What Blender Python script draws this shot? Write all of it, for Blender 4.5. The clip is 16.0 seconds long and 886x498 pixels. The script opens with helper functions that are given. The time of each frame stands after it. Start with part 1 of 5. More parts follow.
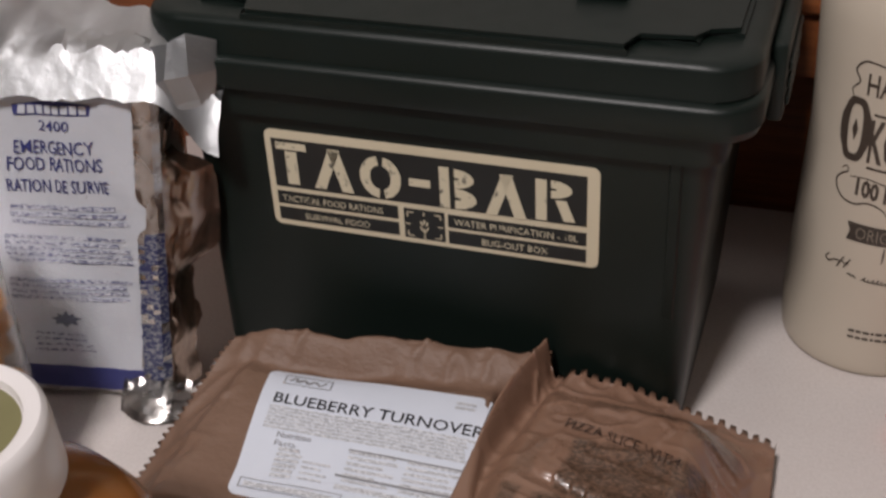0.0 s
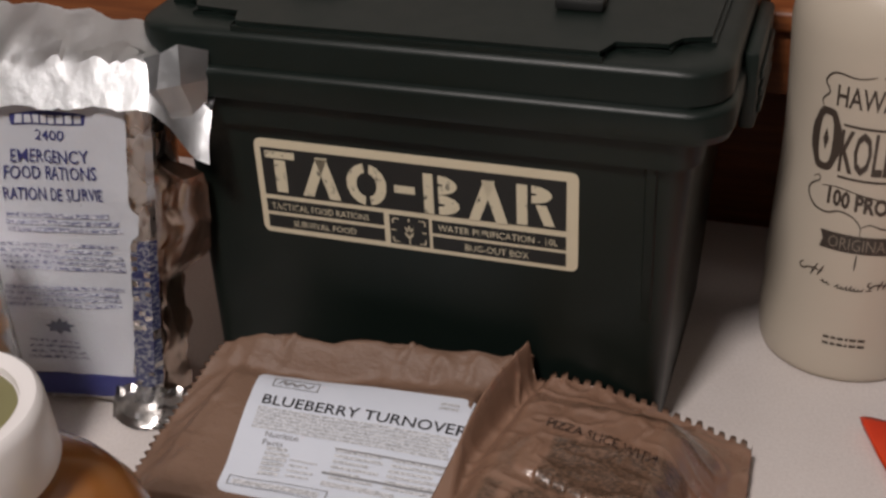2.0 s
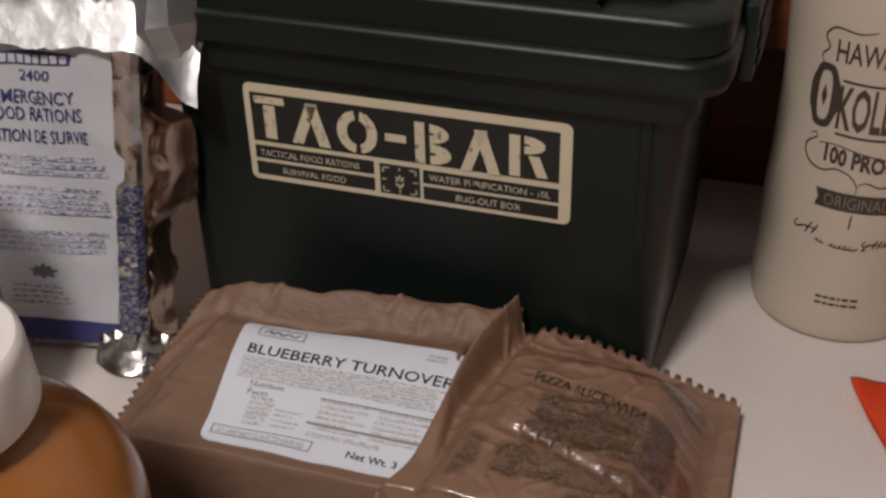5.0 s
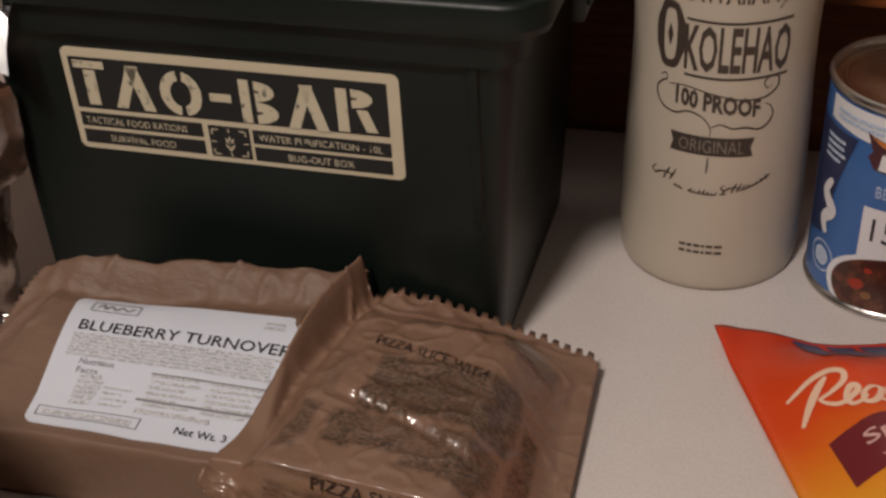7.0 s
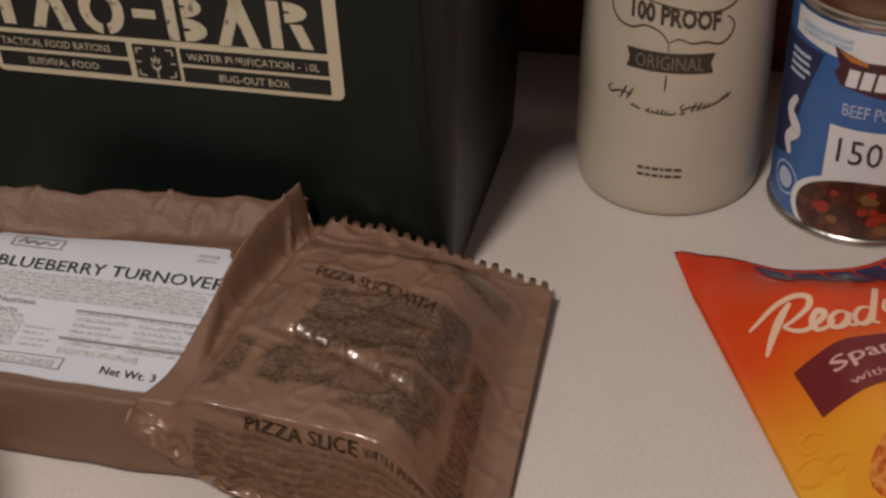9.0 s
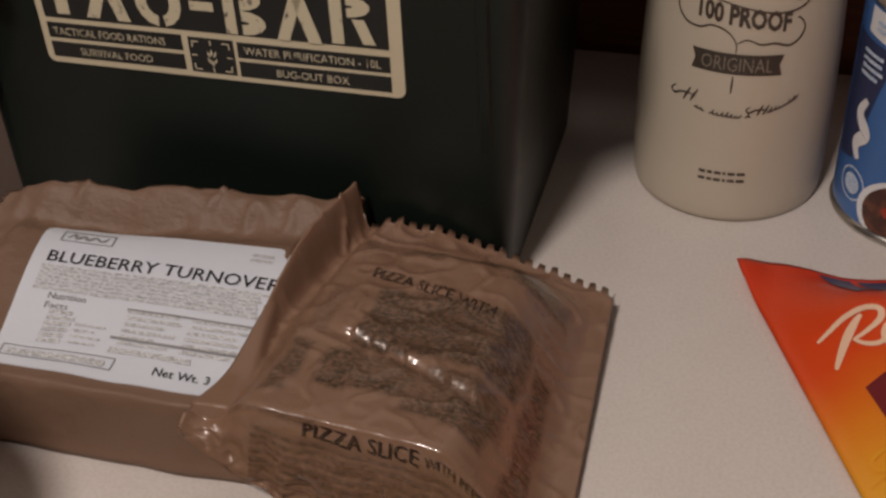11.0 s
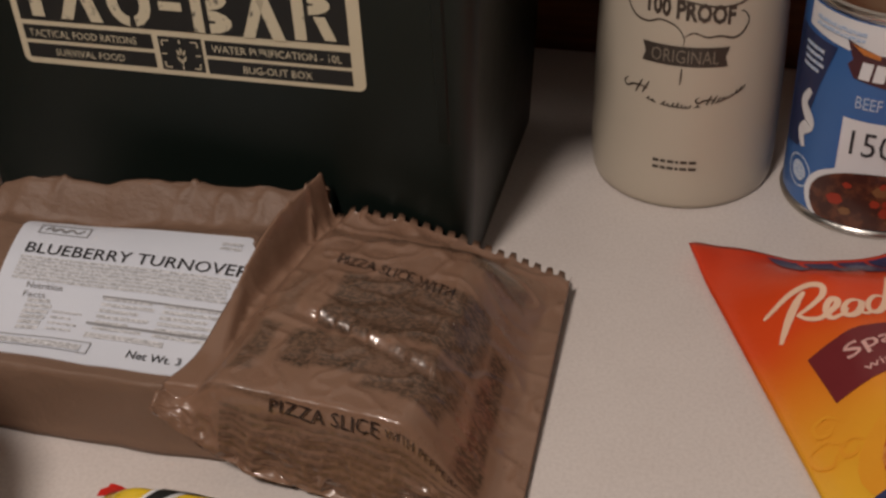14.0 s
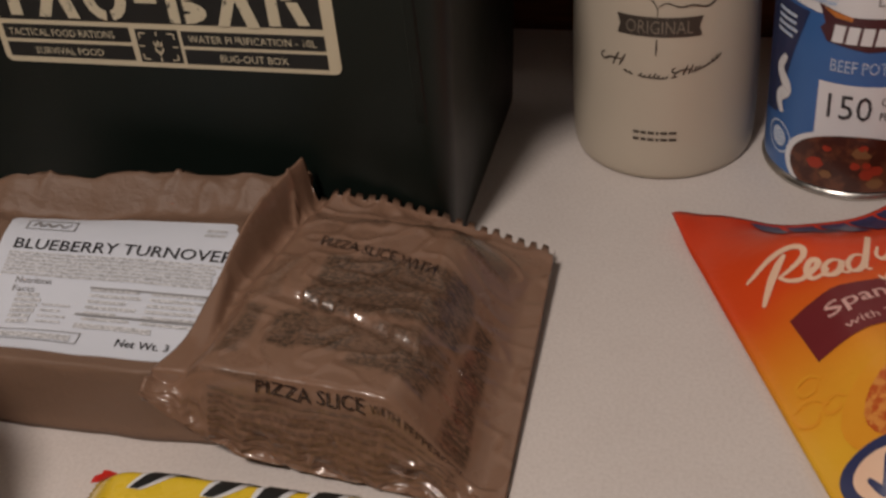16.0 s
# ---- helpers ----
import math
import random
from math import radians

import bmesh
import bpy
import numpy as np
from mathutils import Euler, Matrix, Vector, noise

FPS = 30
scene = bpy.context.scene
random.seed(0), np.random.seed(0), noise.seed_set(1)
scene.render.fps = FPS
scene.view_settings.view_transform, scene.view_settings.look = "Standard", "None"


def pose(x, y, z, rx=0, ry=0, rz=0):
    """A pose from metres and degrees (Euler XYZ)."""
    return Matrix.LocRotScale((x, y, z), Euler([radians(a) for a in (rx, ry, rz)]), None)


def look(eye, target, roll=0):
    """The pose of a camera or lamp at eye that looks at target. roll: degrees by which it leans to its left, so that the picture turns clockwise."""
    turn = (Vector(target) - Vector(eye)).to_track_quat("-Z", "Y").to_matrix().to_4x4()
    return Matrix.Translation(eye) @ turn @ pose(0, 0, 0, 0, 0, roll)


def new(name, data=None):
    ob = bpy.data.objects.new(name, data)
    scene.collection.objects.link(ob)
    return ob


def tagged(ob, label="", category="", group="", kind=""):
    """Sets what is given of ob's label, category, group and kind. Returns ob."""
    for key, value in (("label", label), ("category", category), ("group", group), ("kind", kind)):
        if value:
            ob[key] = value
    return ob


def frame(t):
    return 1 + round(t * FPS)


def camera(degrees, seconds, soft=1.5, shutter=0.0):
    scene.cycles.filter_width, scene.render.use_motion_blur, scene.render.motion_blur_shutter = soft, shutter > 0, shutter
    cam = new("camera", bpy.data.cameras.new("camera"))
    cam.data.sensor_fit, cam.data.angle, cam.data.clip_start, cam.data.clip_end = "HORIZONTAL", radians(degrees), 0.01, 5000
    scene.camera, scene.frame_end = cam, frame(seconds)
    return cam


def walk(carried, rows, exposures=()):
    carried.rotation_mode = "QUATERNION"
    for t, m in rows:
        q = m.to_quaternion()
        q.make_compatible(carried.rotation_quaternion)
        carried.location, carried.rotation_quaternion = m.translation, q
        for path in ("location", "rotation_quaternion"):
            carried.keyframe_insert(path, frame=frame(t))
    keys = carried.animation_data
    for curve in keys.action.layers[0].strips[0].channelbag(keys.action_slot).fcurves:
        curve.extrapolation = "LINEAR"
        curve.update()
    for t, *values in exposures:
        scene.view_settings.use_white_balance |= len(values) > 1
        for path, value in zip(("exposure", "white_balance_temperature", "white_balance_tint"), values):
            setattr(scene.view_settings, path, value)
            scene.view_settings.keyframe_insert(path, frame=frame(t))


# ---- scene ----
cam = camera(38.51, 16.0, soft=2.7, shutter=0.4)
ROWS = [
    (0, 0.1709, -0.4636, 0.4135, 57.41, 2.15, 18.20),
    (0.5, 0.1824, -0.4775, 0.4110, 57.12, 2.52, 18.18),
    (1, 0.1842, -0.4916, 0.4115, 57.22, 2.32, 17.96),
    (1.5, 0.1823, -0.4932, 0.4097, 58.05, 1.74, 18.19),
    (2, 0.1816, -0.4846, 0.4082, 59.26, 2.02, 17.88),
    (2.5, 0.1806, -0.4712, 0.4080, 57.62, 2.39, 19.85),
    (3, 0.1856, -0.4721, 0.4048, 56.75, 2.47, 20.48),
    (3.2, 0.1937, -0.4695, 0.4044, 56.54, 2.85, 21.38),
    (5.3, 0.1789, -0.4802, 0.3984, 57.45, 0.75, 17.87),
    (5.5, 0.1825, -0.4772, 0.3949, 57.39, 0.86, 18.11),
    (6, 0.1894, -0.4675, 0.3842, 57.22, 1.39, 17.20),
    (6.5, 0.2121, -0.4531, 0.3836, 56.32, 1.81, 16.17),
    (7, 0.2321, -0.4460, 0.3817, 56.02, 2.41, 15.61),
    (7.5, 0.2372, -0.4434, 0.3797, 55.08, 1.96, 15.50),
    (8, 0.2409, -0.4411, 0.3734, 54.86, 2.00, 13.64),
    (8.5, 0.2308, -0.4324, 0.3626, 54.28, 1.54, 12.82),
    (9, 0.2338, -0.4224, 0.3569, 53.39, 2.16, 13.89),
    (9.5, 0.2214, -0.4177, 0.3501, 53.47, 2.18, 14.40),
    (9.7, 0.2113, -0.4133, 0.3436, 53.35, 1.89, 14.58),
    (11.8, 0.2201, -0.4154, 0.3553, 53.22, 1.88, 15.32),
    (12, 0.2216, -0.4190, 0.3536, 53.26, 1.74, 15.33),
    (12.5, 0.2208, -0.4248, 0.3543, 53.53, 1.87, 14.92),
    (13, 0.2184, -0.4297, 0.3563, 53.62, 1.79, 14.61),
    (13.5, 0.2242, -0.4341, 0.3559, 53.64, 1.97, 14.50),
    (14, 0.2322, -0.4349, 0.3566, 53.70, 2.27, 14.28),
    (14.5, 0.2301, -0.4280, 0.3559, 53.83, 1.84, 14.58),
    (15, 0.2286, -0.4188, 0.3517, 53.50, 2.63, 14.83),
    (15.5, 0.2327, -0.4194, 0.3529, 52.81, 3.15, 14.44),
    (16, 0.2471, -0.4403, 0.3529, 53.45, 4.61, 13.35),
]
walk(cam, [(t, pose(x, y, z, rx, ry, rz)) for t, x, y, z, rx, ry, rz in ROWS],
     [(0.0, 0.31, 5850, 9), (1.0, 0.20, 5900, 9), (2.0, 0.20, 6000, 9), (3.2, 0.12, 6050, 9), (6.0, 0.08, 6300, 10), (8.0, -0.01, 6500, 10), (9.5, -0.08, 6480, 10), (15.0, -0.07, 6500, 10), (16.0, -0.17, 6500, 10)])

# ---- light: one warm ceiling lamp in front of the counter, in a closed room ----
world = bpy.data.worlds.new("room_world")
scene.world = world
world.use_nodes = True
world.node_tree.nodes["Background"].inputs[0].default_value = (1.0, 0.9, 0.8, 1)
world.node_tree.nodes["Background"].inputs[1].default_value = 0.004
lamp_data = bpy.data.lights.new("ceiling_lamp_light", "AREA")
lamp_data.shape, lamp_data.size = "DISK", 0.24
lamp_data.energy, lamp_data.color = 18.9, (1.0, 0.865, 0.775)
lamp = new("ceiling_lamp_light", lamp_data)
lamp.matrix_world = look((-0.05, -1.00, 1.41), (0.06, -0.04, 0.05))

# ---- materials ----


class Nodes:
    """A node material with short calls."""

    def __init__(self, name):
        self.mat = bpy.data.materials.new(name)
        self.mat.use_nodes = True
        self.tree = self.mat.node_tree
        self.bsdf = self.tree.nodes["Principled BSDF"]

    def node(self, kind, **values):
        n = self.tree.nodes.new(kind)
        for key, value in values.items():
            n.inputs[key.replace("_", " ")].default_value = value
        return n

    def link(self, a, b):
        self.tree.links.new(a, b)

    def coords(self, uv=False):
        return self.node("ShaderNodeTexCoord").outputs["UV" if uv else "Object"]

    def noise(self, scale, detail=4.0, rough=0.55, uv=False, stretch=None):
        n = self.node("ShaderNodeTexNoise", Scale=scale, Detail=detail, Roughness=rough)
        vec = self.coords(uv)
        if stretch:
            m = self.node("ShaderNodeMapping")
            m.inputs["Scale"].default_value = stretch
            self.link(vec, m.inputs[0])
            vec = m.outputs[0]
        self.link(vec, n.inputs["Vector"])
        return n.outputs[0]

    def ramp(self, fac, stops):
        r = self.node("ShaderNodeValToRGB")
        while len(r.color_ramp.elements) < len(stops):
            r.color_ramp.elements.new(0.5)
        for e, (p, c) in zip(r.color_ramp.elements, stops):
            e.position, e.color = p, (*c, 1) if len(c) == 3 else c
        self.link(fac, r.inputs[0])
        return r.outputs[0]

    def mix(self, fac, a, b, mode="MIX"):
        m = self.node("ShaderNodeMix")
        m.data_type, m.blend_type = "RGBA", mode
        for value, slot in ((fac, 0), (a, 6), (b, 7)):
            if hasattr(value, "is_linked"):
                self.link(value, m.inputs[slot])
            else:
                m.inputs[slot].default_value = value if slot == 0 else (*value, 1)
        return m.outputs[2]

    def colour(self, value):
        if hasattr(value, "is_linked"):
            self.link(value, self.bsdf.inputs["Base Color"])
        else:
            self.bsdf.inputs["Base Color"].default_value = (*value, 1)
        return self

    def gloss(self, rough, metal=0.0, spec=0.5, coat=0.0, coat_rough=0.1):
        if hasattr(rough, "is_linked"):
            self.link(rough, self.bsdf.inputs["Roughness"])
        else:
            self.bsdf.inputs["Roughness"].default_value = rough
        self.bsdf.inputs["Metallic"].default_value = metal
        self.bsdf.inputs["Specular IOR Level"].default_value = spec
        self.bsdf.inputs["Coat Weight"].default_value = coat
        self.bsdf.inputs["Coat Roughness"].default_value = coat_rough
        return self

    def bump(self, height, strength, distance=0.001):
        b = self.node("ShaderNodeBump", Strength=strength, Distance=distance)
        self.link(height, b.inputs["Height"])
        self.link(b.outputs[0], self.bsdf.inputs["Normal"])
        return self

    def value(self, fac, lo, hi):
        m = self.node("ShaderNodeMapRange")
        m.inputs["To Min"].default_value, m.inputs["To Max"].default_value = lo, hi
        self.link(fac, m.inputs[0])
        return m.outputs[0]


def plain(name, a, b, rough=0.5, scale=60.0, metal=0.0, spec=0.5, bump=0.1, fine=900.0, coat=0.0):
    """Two close tones by a broad noise, fine relief by a small one."""
    n = Nodes(name)
    broad = n.noise(scale)
    n.colour(n.mix(broad, a, b)).gloss(n.value(n.noise(scale * 3), rough - 0.06, rough + 0.06), metal, spec, coat)
    return n.bump(n.noise(fine, 2), bump, 0.0004).mat


def laminate():
    n = Nodes("counter_laminate")
    speck = n.ramp(n.noise(620, 3), [(0.33, (0.655, 0.607, 0.580)), (0.5, (0.700, 0.653, 0.626)), (0.67, (0.735, 0.688, 0.662))])
    cloud = n.mix(n.noise(30, 6, 0.65), (0.90, 0.88, 0.87), (1, 1, 1))
    n.colour(n.mix(1.0, speck, cloud, "MULTIPLY")).gloss(0.42, spec=0.4)
    return n.bump(n.noise(1500, 2), 0.04, 0.0003).mat


def wood():
    n = Nodes("orange_stained_wood")
    grain = n.noise(40, 6, 0.6, stretch=(0.35, 3, 6))
    pores = n.noise(300, 3, 0.6, stretch=(0.1, 2, 4))
    col = n.ramp(grain, [(0.3, (0.15, 0.042, 0.012)), (0.55, (0.24, 0.078, 0.022)), (0.75, (0.32, 0.115, 0.036))])
    n.colour(n.mix(n.value(pores, 0.0, 0.5), col, (0.12, 0.035, 0.01))).gloss(0.42, spec=0.35)
    return n.bump(pores, 0.15, 0.0005).mat


def olive_plastic():
    n = Nodes("dark_olive_plastic")
    col = n.mix(n.noise(30), (0.0038, 0.0078, 0.0060), (0.0060, 0.0104, 0.0083))
    scuff = n.ramp(n.noise(25, 8, 0.75), [(0.62, (0, 0, 0)), (0.78, (1, 1, 1))])
    n.colour(n.mix(n.value(scuff, 0, 0.25), col, (0.026, 0.030, 0.028)))
    n.gloss(n.value(n.noise(80), 0.36, 0.48), spec=0.37)
    return n.bump(n.noise(1800, 2), 0.25, 0.0003).mat


def foil(name, tint, rough):
    n = Nodes(name)
    n.colour(n.mix(n.noise(40), tint, tuple(c * 0.88 for c in tint)))
    n.gloss(n.value(n.noise(60), rough - 0.04, rough + 0.1), metal=1.0)
    crumple = n.node("ShaderNodeTexVoronoi", Scale=70.0)
    n.link(n.coords(), crumple.inputs["Vector"])
    both = n.mix(0.45, crumple.outputs[0], n.noise(150, 3))
    return n.bump(both, 0.2, 0.003).mat


def pouch_film(name, a, b, rough, coat, wrinkle):
    """Brown retort film: broad tone, wrinkles as relief, fine grain."""
    n = Nodes(name)
    n.colour(n.mix(n.noise(22), a, b)).gloss(n.value(n.noise(90), rough - 0.05, rough + 0.08), spec=0.36, coat=coat, coat_rough=0.12)
    return n.bump(n.noise(45, 5, 0.6, stretch=(1, 1.6, 1)), wrinkle, 0.006).mat


def printed_film():
    """Brown film with worn blocks of darker print, laid out over its length and width."""
    n = Nodes("glossy_printed_brown_film")

    def calc(op, a, b=None):
        m = n.node("ShaderNodeMath")
        m.operation = op
        for value, slot in ((a, 0), (b, 1)):
            if hasattr(value, "is_linked"):
                n.link(value, m.inputs[slot])
            elif value is not None:
                m.inputs[slot].default_value = value
        return m.outputs[0]

    sep = n.node("ShaderNodeSeparateXYZ")
    n.link(n.coords(True), sep.inputs[0])
    u = calc("ADD", sep.outputs[0], n.value(n.noise(9, 3, uv=True), -0.03, 0.03))
    v = calc("ADD", sep.outputs[1], n.value(n.noise(11, 3, uv=True), -0.025, 0.025))
    total = None
    # middle u, middle v, half width, half height, strength
    for cu, cv, hu, hv, k in ((0.54, 0.60, 0.25, 0.105, 0.88), (0.50, 0.42, 0.27, 0.055, 0.66), (0.285, 0.415, 0.050, 0.060, 0.95), (0.41, 0.385, 0.060, 0.022, 0.95),
                              (0.56, 0.355, 0.060, 0.030, 0.80), (0.68, 0.365, 0.065, 0.050, 0.90), (0.165, 0.40, 0.030, 0.090, 0.75), (0.17, 0.60, 0.030, 0.08, 0.35), (0.835, 0.44, 0.030, 0.19, 0.95),
                              (0.44, 0.875, 0.17, 0.030, 0.75), (0.76, 0.845, 0.10, 0.035, 0.80), (0.21, 0.232, 0.11, 0.016, 0.60), (0.50, 0.11, 0.40, 0.085, 0.10)):
        far = calc("MAXIMUM", calc("SUBTRACT", calc("ABSOLUTE", calc("SUBTRACT", u, cu)), hu), calc("SUBTRACT", calc("ABSOLUTE", calc("SUBTRACT", v, cv)), hv))
        edge = n.node("ShaderNodeMapRange", From_Min=0.008, From_Max=-0.008, To_Min=0.0, To_Max=k)
        n.link(far, edge.inputs[0])
        total = edge.outputs[0] if total is None else calc("MAXIMUM", total, edge.outputs[0])
    lines = n.ramp(n.noise(70, 3, 0.65, uv=True, stretch=(0.9, 1.8, 1)), [(0.40, (0.34, 0.34, 0.34)), (0.56, (1, 1, 1))])
    worn = n.ramp(n.noise(16, 4, 0.6, uv=True), [(0.30, (0.50, 0.50, 0.50)), (0.52, (1, 1, 1))])
    base = n.mix(n.noise(30), (0.205, 0.117, 0.076), (0.245, 0.145, 0.098))
    n.colour(n.mix(calc("MULTIPLY", total, calc("MULTIPLY", lines, worn)), base, (0.042, 0.027, 0.017)))
    n.gloss(n.value(n.noise(60), 0.22, 0.36), spec=0.4, coat=0.6, coat_rough=0.10)
    folds = n.noise(60, 5, 0.55, stretch=(1, 1.5, 1))
    return n.bump(folds, 0.22, 0.003).mat


def ink(name, a, holes=0.5, scale=700.0, stretch=(0.5, 2.0, 1.0), under=(0.17, 0.09, 0.06), rough=0.4, coat=0.3):
    """Worn small print: dark ink broken by the film below."""
    n = Nodes(name)
    broken = n.ramp(n.noise(scale, 3, 0.6, stretch=stretch), [(holes - 0.06, (0, 0, 0)), (holes + 0.06, (1, 1, 1))])
    n.colour(n.mix(broken, a, under)).gloss(rough, coat=coat)
    return n.mat


def rice_film():
    n = Nodes("orange_rice_pouch_film")
    sep = n.node("ShaderNodeSeparateXYZ")
    n.link(n.coords(True), sep.inputs[0])
    add = n.node("ShaderNodeMath")
    add.operation = "ADD"
    n.link(sep.outputs[1], add.inputs[0])
    n.link(n.value(n.noise(5, 2, uv=True), -0.05, 0.05), add.inputs[1])
    col = n.ramp(add.outputs[0], [(0.20, (0.78, 0.42, 0.03)), (0.36, (0.76, 0.31, 0.025)), (0.50, (0.72, 0.17, 0.016)), (0.62, (0.68, 0.072, 0.014)), (0.95, (0.61, 0.046, 0.012))])
    n.colour(col).gloss(0.34, spec=0.4, coat=0.15)
    return n.bump(n.noise(34, 5, 0.55), 0.32, 0.004).mat


def amber():
    n = Nodes("amber_honey_plastic")
    n.colour(n.mix(n.noise(12), (0.27, 0.100, 0.021), (0.35, 0.138, 0.033))).gloss(0.24, spec=0.5, coat=0.3)
    n.bsdf.inputs["Subsurface Weight"].default_value = 0.25
    n.bsdf.inputs["Subsurface Radius"].default_value = (0.02, 0.008, 0.002)
    n.bsdf.inputs["Subsurface Scale"].default_value = 1.0
    return n.bump(n.noise(20, 3), 0.1, 0.003).mat


def clear_film():
    n = Nodes("clear_plastic_wall")
    n.colour((0.93, 0.92, 0.90)).gloss(0.16)
    n.bsdf.inputs["Transmission Weight"].default_value = 0.92
    n.bsdf.inputs["IOR"].default_value = 1.15
    return n.bump(n.noise(40, 3), 0.2, 0.003).mat


LAMINATE, WOOD, OLIVE = laminate(), wood(), olive_plastic()
CREAM_PRINT = plain("cream_vinyl_print", (0.57, 0.50, 0.355), (0.63, 0.56, 0.41), 0.45, 90)
WORN_PRINT = ink("worn_cream_print", (0.59, 0.53, 0.385), 0.66, 260, (1, 1, 1), (0.03, 0.03, 0.028), 0.5, 0.0)
BLACK_VINYL = plain("black_vinyl", (0.010, 0.0105, 0.010), (0.015, 0.016, 0.015), 0.48, 60)
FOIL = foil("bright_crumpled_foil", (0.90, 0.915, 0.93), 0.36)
# same silver foil with the shade of body, edge and foot in its colour
FOIL_SHADED = foil("shaded_side_foil", (0.62, 0.60, 0.58), 0.24)
# the brown that the silver side seal reflects is put into its colour
FOIL_SEAL = foil("brown_reflection_foil", (0.66, 0.54, 0.46), 0.20)
NAVY_FOIL = ink("navy_print_on_foil", (0.030, 0.036, 0.105), 0.54, 420, (1, 1, 1.6), (0.22, 0.23, 0.27), 0.22, 0.4)
PAPER = plain("white_label_paper", (0.62, 0.66, 0.74), (0.68, 0.72, 0.80), 0.5, 50, bump=0.15)
FILM_WHITE = plain("white_printed_film", (0.60, 0.63, 0.69), (0.66, 0.69, 0.75), 0.30, 40, metal=0.15, bump=1.0, fine=110, coat=0.3)
NAVY = plain("navy_ink", (0.035, 0.04, 0.16), (0.055, 0.06, 0.20), 0.4, 120)
LEAF_INK = plain("grey_navy_ink", (0.10, 0.11, 0.17), (0.15, 0.16, 0.22), 0.45, 300)
NAVY_FINE = ink("fine_navy_print", (0.10, 0.11, 0.22), 0.50, 900, (0.6, 1, 1.4), (0.66, 0.68, 0.74), 0.45, 0.0)
TURNOVER_FILM = pouch_film("matte_brown_film", (0.162, 0.098, 0.066), (0.196, 0.122, 0.084), 0.52, 0.0, 0.35)
PIZZA_FILM = printed_film()
PIZZA_HAZE = ink("faint_brown_print", (0.125, 0.075, 0.050), 0.50, 420, (1, 1.6, 1), (0.180, 0.103, 0.069), 0.3, 0.8)
INK_AND_SHADE = plain("dark_brown_ink_and_shade", (0.022, 0.011, 0.008), (0.032, 0.016, 0.011), 0.35, 200, coat=0.3)
PIZZA_FAINT = ink("worn_dark_brown_print", (0.040, 0.023, 0.016), 0.56, 420, (1, 1, 1), (0.15, 0.085, 0.057), 0.35, 0.3)
GREY_TEXT = ink("fine_grey_print", (0.37, 0.38, 0.40), 0.50, 1100, (0.6, 1.6, 1), (0.70, 0.71, 0.74), 0.5, 0.0)
GREY_RULE = plain("grey_rule_ink", (0.22, 0.22, 0.23), (0.30, 0.30, 0.31), 0.5, 200)
BLACK_TEXT = plain("black_ink", (0.025, 0.025, 0.03), (0.04, 0.04, 0.045), 0.5, 200)
CERAMIC = plain("cream_glazed_ceramic", (0.50, 0.44, 0.355), (0.545, 0.48, 0.39), 0.40, 14, spec=0.4, bump=0.06, fine=500)
BANNER_INK = plain("dark_banner_ink", (0.040, 0.031, 0.025), (0.060, 0.047, 0.038), 0.45, 400)
BANNER_TYPE = plain("tan_type", (0.22, 0.185, 0.145), (0.27, 0.23, 0.18), 0.45, 300)
BOTTLE_INK = ink("dark_brown_bottle_print", (0.060, 0.045, 0.035), 0.72, 900, (1, 1, 1), (0.3, 0.26, 0.21), 0.45, 0.0)
# tin of the can's end, with the reflected brown of the wood painted in
BROWN_TIN = foil("brown_reflection_tin", (0.36, 0.235, 0.155), 0.30)
TIN = foil("tinned_steel", (0.66, 0.64, 0.60), 0.28)
CAN_BLUE = plain("blue_can_label", (0.035, 0.125, 0.36), (0.05, 0.155, 0.42), 0.35, 50, coat=0.2)
CAN_NAVY = plain("navy_can_label", (0.016, 0.026, 0.085), (0.022, 0.034, 0.105), 0.35, 50, coat=0.2)
CAN_WHITE = plain("white_can_label", (0.70, 0.71, 0.74), (0.77, 0.78, 0.80), 0.35, 50, coat=0.2)
CAN_PALE = ink("pale_blue_fine_print", (0.30, 0.45, 0.68), 0.5, 900, (0.6, 1, 1.5), (0.66, 0.70, 0.77), 0.4, 0.0)
CAN_MAROON = plain("maroon_banner_ink", (0.055, 0.014, 0.020), (0.075, 0.02, 0.028), 0.35, 60, coat=0.2)
CAN_ORANGE = plain("orange_flame_ink", (0.50, 0.16, 0.03), (0.58, 0.22, 0.05), 0.35, 60)
STEW = ink("beef_stew_picture", (0.055, 0.014, 0.008), 0.50, 130, (1, 1, 1), (0.13, 0.040, 0.018), 0.35, 0.2)
STEW_RED = plain("red_pepper_print", (0.30, 0.022, 0.012), (0.38, 0.05, 0.02), 0.35, 200)
POTATO = plain("potato_print", (0.20, 0.085, 0.035), (0.25, 0.12, 0.05), 0.35, 200)
RICE_FILM = rice_film()
RICE_NAVY = plain("navy_pouch_ink", (0.03, 0.035, 0.10), (0.04, 0.05, 0.13), 0.35, 90)
RICE_CREAM = plain("cream_script_ink", (0.80, 0.52, 0.36), (0.84, 0.60, 0.44), 0.35, 90)
RICE_MAROON = plain("maroon_pouch_panel", (0.150, 0.018, 0.022), (0.18, 0.026, 0.03), 0.35, 60, coat=0.15)
RICE_PINK = plain("pale_pink_ink", (0.62, 0.36, 0.33), (0.68, 0.42, 0.38), 0.35, 120)
RICE_GOLD = plain("golden_swirl_ink", (0.74, 0.30, 0.02), (0.80, 0.36, 0.03), 0.35, 90)
RICE_PICTURE = ink("spanish_rice_picture", (0.52, 0.10, 0.02), 0.5, 260, (1, 1, 1), (0.70, 0.28, 0.06), 0.35, 0.1)
